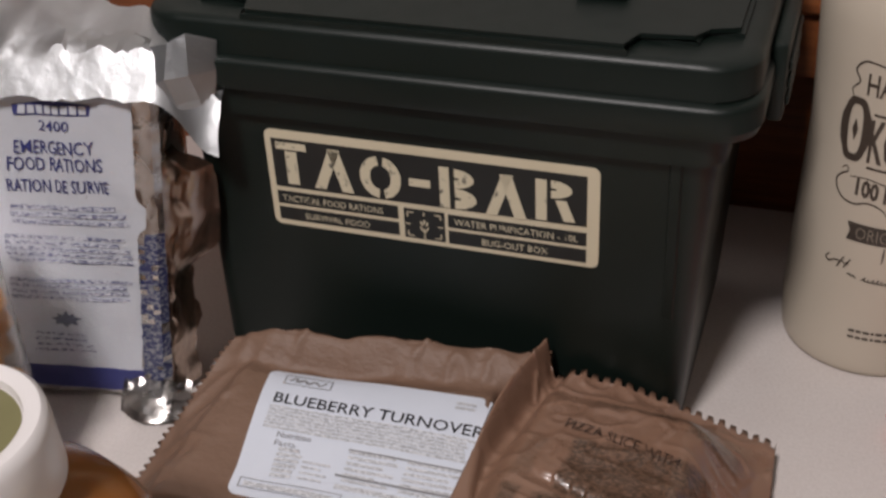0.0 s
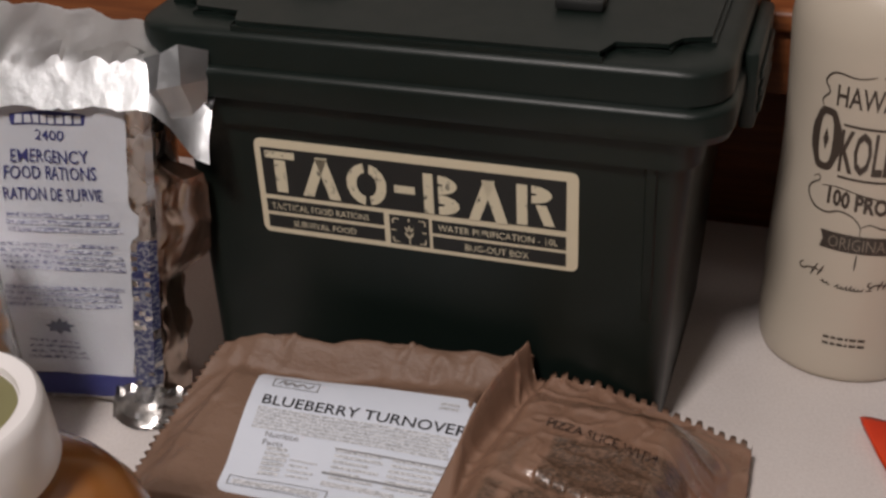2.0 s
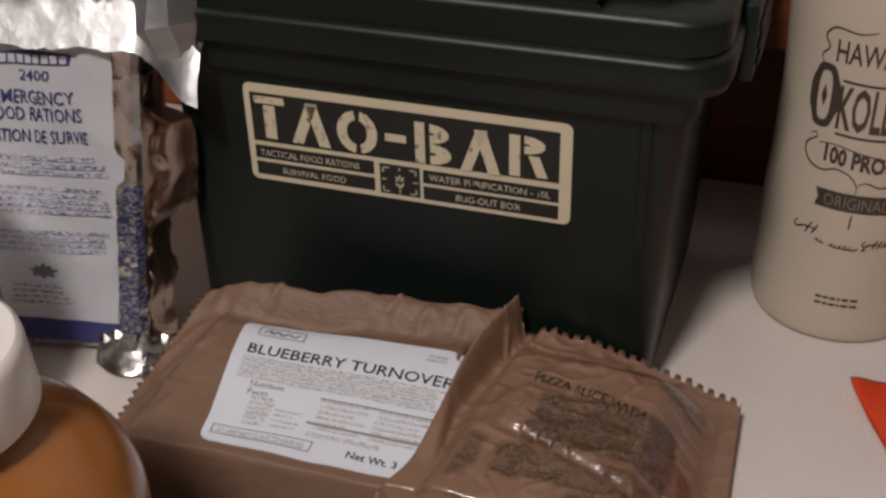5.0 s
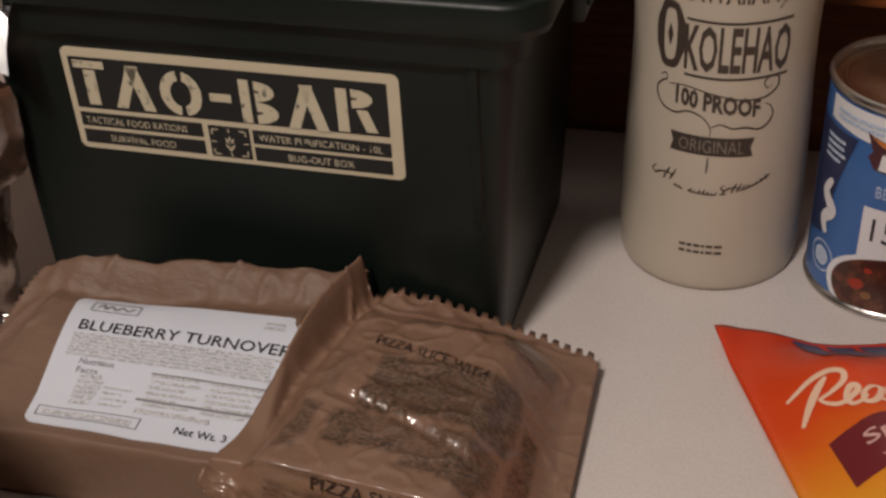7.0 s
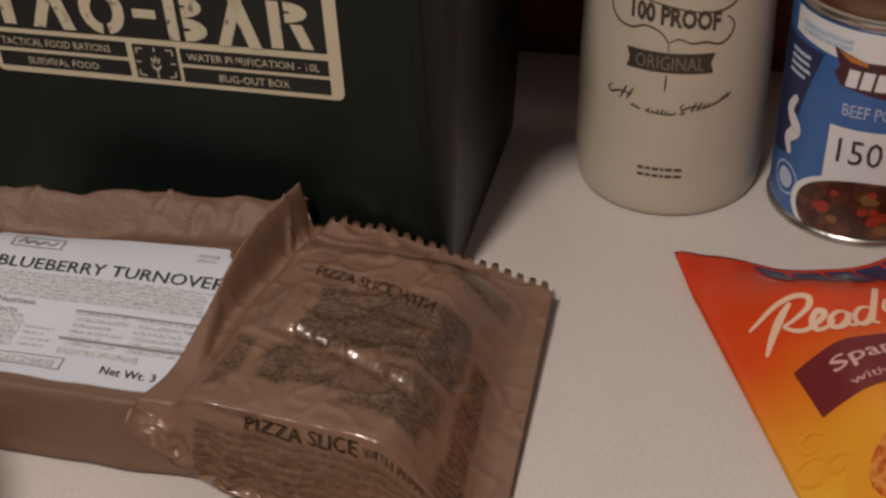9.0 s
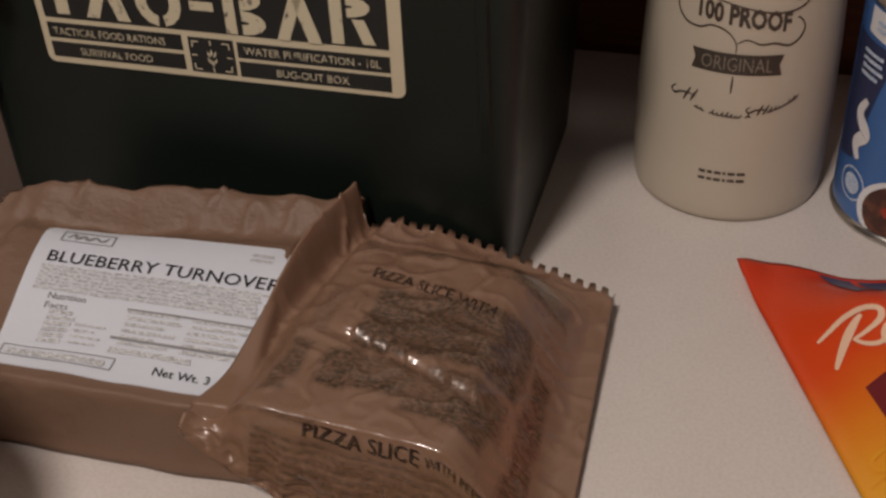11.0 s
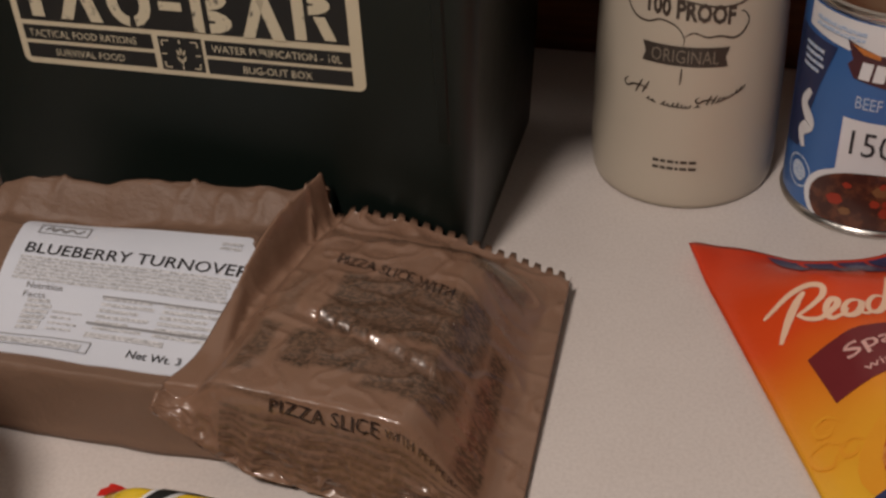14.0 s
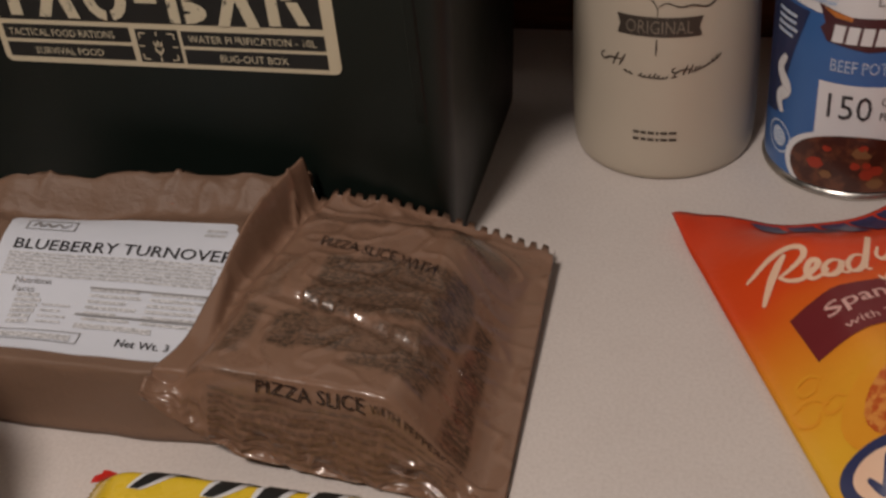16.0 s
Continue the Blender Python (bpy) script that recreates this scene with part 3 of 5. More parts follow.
def turnover_top(u, v):
    p = bilinear(TC, u, v)
    # height: steep front, gently rising top, a dip before the upright back seal; a sloping left flange
    front = smooth01(v / (0.062 + 0.012 * noise.noise(Vector((u * 6, 4, 0)))))
    z = 0.004 + front * 0.033 + 0.0115 * smooth01((v - 0.12) / 0.62)
    z -= 0.0035 * math.exp(-((v - 0.86) / 0.05) ** 2)
    z += (0.0122 - 0.0052 * u) * smooth01((v - 0.86) / 0.14)
    left = smooth01((u + 0.01) / (0.20 + 0.05 * noise.noise(Vector((v * 5, 7, 0)))))
    rim = 0.004 + 0.050 * v ** 1.15
    z = rim * (1 - left) + z * left
    z += 0.0022 * math.exp(-((u - 0.135) / 0.02) ** 2) * front * (1 - smooth01((v - 0.85) / 0.1))
    z *= 1 - 0.25 * smooth01((u - 0.86) / 0.14) * (1 - v)
    z *= 1 - 0.42 * smooth01((u - 0.890) / 0.045) * smooth01((v - 0.15) / 0.25) * (1 - smooth01((v - 0.80) / 0.12))
    q = Vector((p.x * 26, p.y * 30, 1.3))
    flat = smooth01((abs(u - 0.56) - 0.30) / 0.15) + smooth01((v - 0.80) / 0.1)
    z += 0.0028 * noise.noise(q) * min(1, 0.25 + flat) * smooth01(v / 0.1)
    z += 0.0018 * noise.noise(q * 2.6) * min(1, 0.12 + flat) * smooth01(v / 0.1)
    crease = max(0, 0.22 - abs(noise.noise(Vector((p.x * 60, p.y * 45, 2.0))))) / 0.22
    z += 0.0016 * crease * min(1, flat) * smooth01(v / 0.1)
    off = Vector((0.0016 * noise.noise(q * 1.7 + Vector((9, 0, 0))), 0.0022 * noise.noise(q * 1.4), 0)) * (1 - smooth01((v - 0.2) / 0.2))
    off.y += 0.0045 * (1 - smooth01(v / 0.06)) * smooth01(u / 0.12)
    if v > 0.999:
        off.y = 0.0016 * noise.noise(Vector((u * 14, 5, 0))) + 0.003 * noise.noise(Vector((u * 5, 9, 0)))
        z += 0.0030 * noise.noise(Vector((u * 7, 2, 0)))
    if u < 0.001:
        off.x = -0.0011 if int(round(v * 120)) % 4 < 2 else 0.0009
    return Vector((p.x, p.y, max(0.0018, z))) + off


def turnover_low(u, v):
    t = turnover_top(u, v)
    edge = min(1, min(u, 1 - u) / 0.12) * min(1, (1 - v) / 0.2)
    return Vector((t.x, t.y, max(0.0006, min(t.z - 0.0006, t.z * (1 - smooth01(edge)) + 0.0008 * smooth01(edge)))))


TURN = thing("turnover_pouch", "brown film ration pouch with white turnover label, leaning against the box", "food pouch")
film_body = pouch("pouch", turnover_top, turnover_low, TURNOVER_FILM, TURN, 110, 120)
LABEL = ((-0.0565, -0.1158), (0.0510, -0.1155), (0.0500, -0.0395), (-0.0655, -0.0440))


def on_turnover(s, t, h):
    """Label coordinates: s and t from 0 to 1 from its front left corner."""
    p = bilinear([(*q, 0) for q in LABEL], s, t)
    return on_film(turnover_top, *plan_to_uv(TC, p.x, p.y), h)


def label_outline(w=1.0, h=1.0, rx=0.045, ry=0.065):
    out = []
    for cx, cy, a in ((w - rx, h - ry, 0), (rx, h - ry, 90), (rx, ry, 180), (w - rx, ry, 270)):
        for i in range(5):
            b = radians(a + 90 * i / 4)
            out.append((cx + rx * math.cos(b), cy + ry * math.sin(b)))
    return out


lab = part("label", flat_to(panel(label_outline(), 0.0005, 24), on_turnover), PAPER, TURN, "white paper label with nutrition table")
part("lettering", flat_to(words("BLUEBERRY TURNOVER", 0.062, 0.935, 0.690, 0.770, 0.0010, bold=0.006, cuts=20), on_turnover), BLACK_TEXT, lab)
part("lettering", flat_to(words("Net Wt. 3", 0.618, 0.820, 0.072, 0.126, 0.0010, cuts=6, bold=0.008), on_turnover), BLACK_TEXT, lab)
part("lettering", flat_to(words("Nutrition", 0.125, 0.270, 0.452, 0.494, 0.0010), on_turnover), GREY_RULE, lab)
part("lettering", flat_to(words("Facts", 0.125, 0.215, 0.395, 0.433, 0.0010), on_turnover), GREY_RULE, lab)
part("fine_print", flat_to(text_rows(0.055, 0.93, 0.505, 0.675, 7, 0.72, 0.06, 5, 0.0009, 14), on_turnover), GREY_TEXT, lab)
part("fine_print", flat_to(text_rows(0.15, 0.255, 0.185, 0.400, 6, 0.7, 0.2, 6, 0.0009), on_turnover), GREY_TEXT, lab)
part("fine_print", flat_to(text_rows(0.265, 0.385, 0.195, 0.345, 4, 0.4, 0.5, 7, 0.0009), on_turnover), GREY_TEXT, lab)
part("fine_print", flat_to(text_rows(0.44, 0.655, 0.235, 0.470, 6, 0.55, 0.4, 8, 0.0009), on_turnover), GREY_TEXT, lab)
part("fine_print", flat_to(text_rows(0.68, 0.96, 0.235, 0.470, 6, 0.55, 0.4, 9, 0.0009), on_turnover), GREY_TEXT, lab)
part("fine_print", flat_to(text_rows(0.42, 0.80, 0.175, 0.215, 1, 0.9, 0.3, 10, 0.0009), on_turnover), GREY_TEXT, lab)
part("rule", flat_to(joined([panel([(a, t), (b, t), (b, t + w), (a, t + w)], 0.0011, 10, False) for a, b, t, w in ((0.435, 0.965, 0.445, 0.012), (0.41, 0.965, 0.262, 0.016))]), on_turnover), GREY_RULE, lab)


def frame_bars(a, b, c, d, w, h, lift):
    return joined([panel(o, lift, 8, False) for o in ([(a, c), (b, c), (b, c + h), (a, c + h)], [(a, d - h), (b, d - h), (b, d), (a, d)], [(a, c + h), (a + w, c + h), (a + w, d - h), (a, d - h)], [(b - w, c + h), (b, c + h), (b, d - h), (b - w, d - h)])])


part("rule", flat_to(frame_bars(0.035, 0.465, 0.062, 0.142, 0.004, 0.006, 0.0010), on_turnover), GREY_RULE, lab)
part("date_bar", flat_to(text_rows(0.055, 0.44, 0.077, 0.132, 1, 0.75, 0.02, 2, 0.0010), on_turnover), GREY_TEXT, lab)
part("maker_mark", flat_to(frame_bars(0.075, 0.275, 0.852, 0.938, 0.004, 0.006, 0.0010), on_turnover), GREY_RULE, lab)
part("maker_mark", flat_to(joined([stroke([(0.098, 0.880), (0.122, 0.918), (0.132, 0.880), (0.157, 0.908), (0.177, 0.880), (0.202, 0.908), (0.227, 0.880), (0.252, 0.912)], 0.014, 0.0010)]), on_turnover), GREY_RULE, lab)
part("fine_print", flat_to(text_rows(0.79, 0.875, 0.87, 0.945, 2, 0.6, 0.1, 12, 0.0009), on_turnover), GREY_TEXT, lab)

# curled seal corner; the fold's shade is painted with the dark lettering colour
bm = bmesh.new()
for k in range(5):
    for side in (-1, 1):
        bm.verts.new((0.066 + 0.0022 * k + 0.001 * side, -0.1285 - 0.002 * side - 0.0012 * math.sin(k), 0.004 + 0.0022 * math.sin(k * 0.9) + (0.003 if side > 0 else 0)))
bm.verts.ensure_lookup_table()
for k in range(4):
    bm.faces.new((bm.verts[2 * k], bm.verts[2 * k + 1], bm.verts[2 * k + 3], bm.verts[2 * k + 2]))
bmesh.ops.solidify(bm, geom=bm.faces[:], thickness=0.0012)
part("shaded_corner", bm, INK_AND_SHADE, TURN, "curled corner of the seal with shade in its colour", angle=25)

# the pizza pouch, lying half over it
PC = ((0.0400, -0.1315, 0.036), (0.1690, -0.1420, 0.003), (0.1640, 0.0075, 0.010), (0.0568, -0.0065, 0.054))


def pizza_top(u, v):
    w = v * 0.34 if v < 0.25 else 0.085 + 0.915 * (v - 0.25) / 0.75
    p = bilinear(PC, u, w)
    p.x -= (0.0072 * math.sin(math.pi * min(1, max(0, w))) + 0.0108 * math.exp(-(w / 0.17) ** 2)) * (1 - min(1, u)) ** 3
    p.y += 0.003 * math.sin(math.pi * min(1, max(0, u))) * (1 - w) ** 4
    base = (0.033 * math.exp(-6.5 * u) + 0.003) * (1 - w) + (0.046 * (1 - u) + 0.010 * u + 0.0042 * math.sin(math.pi * min(1, max(0, u)) ** 0.7)) * w
    filled = smooth01((u + 0.01) / 0.15) * smooth01((0.94 - u) / 0.30) * smooth01(v / 0.27) * smooth01((0.985 - v) / 0.15)
    plateau = 0.0425 - 0.006 * (u - 0.5) + 0.004 * (v - 0.5)
    z = base + (plateau - base) * filled
    # left flank folds up to the free corner at the back
    z += (0.0170 * smooth01(1 - u / 0.040) - 0.0060 * math.exp(-((u - 0.060) / 0.035) ** 2)) * smooth01((v - 0.40) / 0.45)
    q = Vector((p.x * 40, p.y * 40, 3.7))
    slack = 0.35 + 0.65 * smooth01((abs(v - 0.55) - 0.25) / 0.15)
    z += 0.0026 * noise.noise(q) * slack * (0.25 + 0.75 * filled) + 0.0013 * noise.noise(q * 2.7) * (0.4 + 0.6 * filled) * slack
    z += 0.0011 * abs(noise.noise(Vector((p.x * 90 + p.y * 30, p.y * 60, 1)))) * smooth01((0.3 - v) / 0.2)
    # sharp film wrinkles over the filling and round its rim
    ridge = 1 - abs(noise.noise(Vector((p.x * 55 + p.y * 18, p.y * 85 - p.x * 20, 6.0))))
    z += 0.0015 * max(0, ridge - 0.80) / 0.20 * (0.3 + 0.7 * slack) * (1 - 0.9 * math.exp(-((v - 0.245) / 0.045) ** 2))
    # a long crease that runs down across the filling
    d = (v - 0.543) + 0.28 * (u - 0.25) + 0.006 * noise.noise(Vector((u * 14, 1, 1)))
    facet = min(1, max(0, (d + 0.009) / 0.018)) * (1 if d < 0.009 else math.exp(-(d - 0.009) / 0.06))
    along = smooth01((u - 0.17) / 0.05) * smooth01((0.74 - u) / 0.06)
    z += 0.0023 * facet * along * (0.95 + 0.2 * noise.noise(Vector((u * 22, 3, 1))))
    # the crease is broken into short facets turned a little to the right
    saw = (u * 12.0 + 0.4 * math.sin(u * 17)) % 1.0
    saw = saw / 0.86 if saw < 0.86 else (1 - saw) / 0.14
    z -= 0.0024 * saw * along * math.exp(-(d / 0.020) ** 2)
    off = Vector((0, 0, 0))
    front = smooth01((0.185 - v) / 0.06) * smooth01(v / 0.04)
    crush = abs(noise.noise(Vector((p.x * 75, v * 9, 4.0)))) + 0.6 * abs(noise.noise(Vector((p.x * 170, v * 20, 8.0))))
    off.y -= 0.0045 * front * (0.45 - crush)
    off.z += 0.0020 * front * noise.noise(Vector((p.x * 120, v * 14, 2.0)))
    if v > 0.999 and u > 0.02:
        tooth = int(round(u * 180)) % 9 < 5
        off += Vector((0.0002, 0.0021 if tooth else -0.0010, 0.0011 if tooth else 0))
    if v < 0.001:
        off.z = 0.001 * noise.noise(Vector((u * 20, 0, 0)))
        off.y = 0.004 * noise.noise(Vector((u * 6, 3, 0)))
    tu, tv = plan_to_uv(TC, p.x, p.y)
    if -0.02 < tu < 1.02 and -0.02 < tv < 1.0:
        z = max(z, turnover_top(min(1, max(0, tu)), min(1, max(0, tv))).z + 0.0022)
    return Vector((p.x, p.y, max(0.0035, z))) + off


def pizza_low(u, v):
    t = pizza_top(u, v)
    tu, tv = plan_to_uv(TC, t.x, t.y)
    floor_z = 0.0010
    if 0 <= tu <= 1 and 0 <= tv <= 1:
        floor_z = turnover_top(tu, tv).z + 0.001
    return Vector((t.x, t.y, min(t.z - 0.0007, max(floor_z, bilinear(PC, u, v).z - 0.004))))


PIZZA = thing("pizza_pouch", "glossy brown film ration pouch with smudged pizza print and crimped edge", "food pouch")
pouch("pouch", pizza_top, pizza_low, PIZZA_FILM, PIZZA, 180, 150)


def on_pizza(s, t, h):
    return on_film(pizza_top, s, t, h)


part("small_print", flat_to(text_rows(0.16, 0.86, 0.035, 0.185, 8, 0.5, 0.06, 22, 0.0006, 24), on_pizza), PIZZA_HAZE, PIZZA)
part("lettering", flat_to(words("PIZZA SLICE", 0.292, 0.600, 0.192, 0.234, 0.0017, cuts=12), on_pizza), INK_AND_SHADE, PIZZA)
part("lettering", flat_to(words("WITH PEPPERONI", 0.618, 0.860, 0.196, 0.222, 0.0015, cuts=12), on_pizza), PIZZA_FAINT, PIZZA)
part("lettering", flat_to(flat_slope(words("PIZZA SLICE WITH", 0.230, 0.660, 0.738, 0.772, 0.0012, cuts=12), 0.23, -0.17), on_pizza), PIZZA_FAINT, PIZZA)

# ---- the foil ration pack ----
MS_TURN = 10.0
MS = thing("foil_ration_pack", "silver foil brick of emergency food rations with white and navy print", "ration pack", (-0.1638, -0.0328, 0.0), MS_TURN)


def foil_pack():
    # a soft brick: front face at local y = 0, lying upright on its narrow side
    bm = bmesh.new()
    x0, x1, depth, height = -0.062, 0.046, 0.046, 0.176
    nx, nz, ny = 34, 56, 16

    def face_point(x, y, z):
        k = noise.noise(Vector((x * 60, y * 60, z * 60))) * 0.0013 + noise.noise(Vector((x * 160, y * 160, z * 160))) * 0.0006
        return k

    def grid(fn, a, b):
        rows = [[bm.verts.new(fn(i / a, j / b)) for j in range(b + 1)] for i in range(a + 1)]
        for i in range(a):
            for j in range(b):
                bm.faces.new((rows[i][j], rows[i + 1][j], rows[i + 1][j + 1], rows[i][j + 1]))

    def lean(z):
        return -0.020 * (1 - z / height)

    def p(x, y, z):
        k = face_point(x, y, z)
        return Vector((x + lean(z) + k, y + k, max(0.001, z)))

    grid(lambda a, b: p(x0 + (x1 - x0) * a, 0.0 - 0.0008 * math.sin(math.pi * a), 0.004 + (height - 0.004) * b), nx, nz)
    grid(lambda a, b: p(x1 + 0.004 * math.sin(math.pi * a), depth * a, 0.004 + (height - 0.004) * b), ny, nz)
    grid(lambda a, b: p(x1 - (x1 - x0) * a, depth, 0.004 + (height - 0.004) * b), nx, nz)
    grid(lambda a, b: p(x0, depth * (1 - a), 0.004 + (height - 0.004) * b), ny, nz)
    grid(lambda a, b: p(x0 + (x1 - x0) * a, depth * b, height + 0.004 * math.sin(math.pi * b)), nx, ny)
    grid(lambda a, b: p(x0 + (x1 - x0) * a, depth * (1 - b), 0.004), nx, ny)
    bmesh.ops.remove_doubles(bm, verts=bm.verts, dist=0.0004)
    body = part("body", bm, FOIL_SHADED, MS, angle=60)
    # the folded-over top seal: a crumpled flap with sharp facets, past the pack's end
    rng = random.Random(11)
    bm = bmesh.new()
    nx, ny = 52, 12
    rows = []
    for i in range(nx + 1):
        a = i / nx
        x = x0 - 0.01 + (x1 + 0.030 - x0 + 0.010) * a
        col = []
        for j in range(ny + 1):
            b = j / ny
            k = (0.0034 * noise.noise(Vector((a * 13, b * 3, 2.2))) + 0.0015 * noise.noise(Vector((a * 34, b * 9, 5.1)))) * (1 - 0.6 * smooth01((b - 0.5) / 0.3)) * (0.35 + 0.65 * smooth01(b / 0.2)) + 0.0004 * (rng.random() - 0.5)
            end = smooth01((a - 0.80) / 0.2)
            rise = min(1, b / 0.4)
            up = max(0, (b - 0.4) / 0.6)
            front = Vector((x, -0.007 + 0.012 * rise + 0.027 * up, height - 0.001 + 0.0165 * rise + 0.019 * up - 0.012 * end * (1 - b) - 0.013 * up * smooth01((a - 0.40) / 0.55)))
            front.z -= 0.014 * end + 0.008 * smooth01((0.1 - a) / 0.1)
            col.append(bm.verts.new(front + Vector((0.5 * k, k, 1.4 * k))))
        rows.append(col)
    for i in range(nx):
        for j in range(ny):
            bm.faces.new((rows[i][j], rows[i + 1][j], rows[i + 1][j + 1], rows[i][j + 1]))
    bmesh.ops.solidify(bm, geom=bm.faces[:], thickness=-0.0012)
    part("top_flap", bm, FOIL, MS, "bright crumpled foil flap", angle=18)
    # loose foil ear hanging at the pack's end
    bm = bmesh.new()
    ear = [[(x1 - 0.004, 0.010, height + 0.016), (x1 + 0.010, 0.004, height + 0.022), (x1 + 0.019, 0.003, height + 0.027), (x1 + 0.030, 0.011, height + 0.021)],
           [(x1 - 0.002, 0.001, height + 0.002), (x1 + 0.009, -0.004, height + 0.008), (x1 + 0.020, -0.003, height + 0.010), (x1 + 0.029, 0.008, height + 0.008)],
           [(x1 + 0.006, -0.001, height - 0.008), (x1 + 0.013, -0.004, height - 0.004), (x1 + 0.022, 0.001, height - 0.003), (x1 + 0.027, 0.008, height - 0.005)],
           [(x1 + 0.012, 0.002, height - 0.014), (x1 + 0.015, -0.001, height - 0.015), (x1 + 0.021, 0.003, height - 0.014), (x1 + 0.024, 0.008, height - 0.013)]]
    vs = [[bm.verts.new(q) for q in r] for r in ear]
    for a, b in zip(vs, vs[1:]):
        for i in range(3):
            bm.faces.new((a[i], a[i + 1], b[i + 1], b[i]))
    bmesh.ops.solidify(bm, geom=bm.faces[:], thickness=-0.001)
    part("foil_ear", bm, FOIL, MS, "sharp-folded foil corner", angle=10)
    # crumpled side seal: a wavy sheet of folds that stands off the end
    bm = bmesh.new()
    rows = []
    for i in range(44):
        z = 0.005 + 0.152 * i / 43
        reach = 0.013 + 0.004 * noise.noise(Vector((z * 55, 0.7, 0.2))) + 0.011 * smooth01((z - 0.072) / 0.018) - 0.019 * smooth01((z - 0.131) / 0.012)
        row = []
        for j in range(13):
            b = j / 12
            k = 0.0018 * noise.noise(Vector((z * 70, b * 4, 7.0))) + 0.0012 * noise.noise(Vector((z * 190, b * 7, 1.0)))
            fold = 0.0026 * math.sin(b * 7.0 + 2.6 * noise.noise(Vector((z * 28, 3.0, 0.5)))) * min(1, 3 * b)
            row.append(bm.verts.new((x1 + lean(z) - 0.001 + reach * b + k, 0.001 + 0.013 * b + fold + k, z)))
        rows.append(row)
    for a, b in zip(rows, rows[1:]):
        for j in range(12):
            bm.faces.new((a[j], a[j + 1], b[j + 1], b[j]))
    bmesh.ops.solidify(bm, geom=bm.faces[:], thickness=-0.0008)
    part("side_seal", bm, FOIL_SEAL, MS, "wrinkled foil side seal with brown reflection in its colour", angle=22)
    # puckered foil strip down the edge of the front
    rng = random.Random(5)
    bm = bmesh.new()
    rows = []
    for i in range(60):
        z = 0.006 + 0.172 * i / 59
        s0 = 0.0342 + 0.003 * z / height + 0.0046 * smooth01((z - 0.100) / 0.006) * smooth01((0.121 - z) / 0.004)
        row = []
        for j in range(5):
            s = s0 + (0.0485 - s0) * j / 4
            row.append(bm.verts.new((s + lean(z) + 0.0006 * rng.random(), -0.0012 - 0.0008 * rng.random() + (0.003 if j == 4 else 0), z + 0.0008 * rng.random())))
        rows.append(row)
    for a, b in zip(rows, rows[1:]):
        for j in range(4):
            bm.faces.new((a[j], a[j + 1], b[j + 1], b[j]))
    seam = part("edge_strip", bm, FOIL_SHADED, MS, "puckered foil edge in the shaded foil colour", angle=15)
    seam.data.materials.append(NAVY_FOIL)
    for p in seam.data.polygons:
        p.material_index = 1 if 0.012 < p.center.z < 0.103 and rng.random() < 0.80 else 0
    bm = bmesh.new()
    rows = []
    for i in range(14):
        a = i / 13
        row = []
        for j in range(7):
            b = j / 6
            k = 0.0035 * noise.noise(Vector((a * 7, b * 5, 4.0)))
            row.append(bm.verts.new((x1 - 0.040 + 0.036 * a, -0.002 - 0.020 * b * (0.6 + 0.4 * math.sin(math.pi * a)), 0.012 * (1 - b) ** 0.7 + 0.003 + k * 0.8)))
        rows.append(row)
    for a, b in zip(rows, rows[1:]):
        for j in range(6):
            bm.faces.new((a[j], a[j + 1], b[j + 1], b[j]))
    bmesh.ops.solidify(bm, geom=bm.faces[:], thickness=-0.0008)
    part("foil_foot", bm, FOIL_SHADED, MS, "crumpled foil fold at the foot", angle=20)

    def on_pack(s, t, h):
        y = -0.0008 * math.sin(math.pi * min(1, max(0, (s - x0) / (x1 - x0))))
        k = face_point(s, y, t)
        return (s + lean(t) + k, y + k - 0.0003 - h, t)

    lbl = part("printed_face", flat_to(panel([(-0.036, 0.0072), (0.0345, 0.0072), (0.0365, 0.100), (0.0415, 0.106), (0.0405, 0.1185), (0.0375, 0.121), (0.037, 0.1735), (-0.036, 0.1745)], 0.0004, 20), on_pack), FILM_WHITE, MS, "white printed film face")
    part("navy_band", flat_to(panel([(-0.036, 0.0072), (0.0346, 0.0072), (0.0350, 0.0200), (-0.036, 0.0205)], 0.0008, 8), on_pack), NAVY, lbl)
    part("navy_edge", flat_to(panel([(-0.060, 0.070), (-0.0385, 0.070), (-0.0385, 0.166), (-0.060, 0.166)], 0.0008, 10), on_pack), NAVY_FOIL, lbl)
    part("logo_plate", flat_to(panel([(-0.0180, 0.1638), (0.0170, 0.1638), (0.0182, 0.1690), (0.0000, 0.1715), (-0.0190, 0.1690)], 0.0008, 8), on_pack), NAVY, lbl)
    for k in range(8):
        a = -0.0162 + 0.0041 * k
        part("logo_block", flat_to(panel([(a, 0.1648), (a + 0.0031, 0.1648), (a + 0.0031, 0.1690), (a, 0.1690)], 0.0012, 0, False), on_pack), FILM_WHITE, lbl)
    for text, a, b, c, d, m in (("2400", -0.0085, 0.0070, 0.1560, 0.1612, NAVY), ("EMERGENCY", -0.0200, 0.0180, 0.1443, 0.1512, NAVY), ("FOOD RATIONS", -0.0240, 0.0210, 0.1352, 0.1424, NAVY), ("RATION DE SURVIE", -0.0255, 0.0240, 0.1238, 0.1308, NAVY)):
        part("lettering", flat_to(words(text, a, b, c, d, 0.0011, bold=0.004), on_pack), m, lbl)
    part("fine_print", flat_to(text_rows(-0.026, 0.033, 0.1062, 0.1182, 3, 0.62, 0.3, 31, 0.0009, 8), on_pack), NAVY_FINE, lbl)
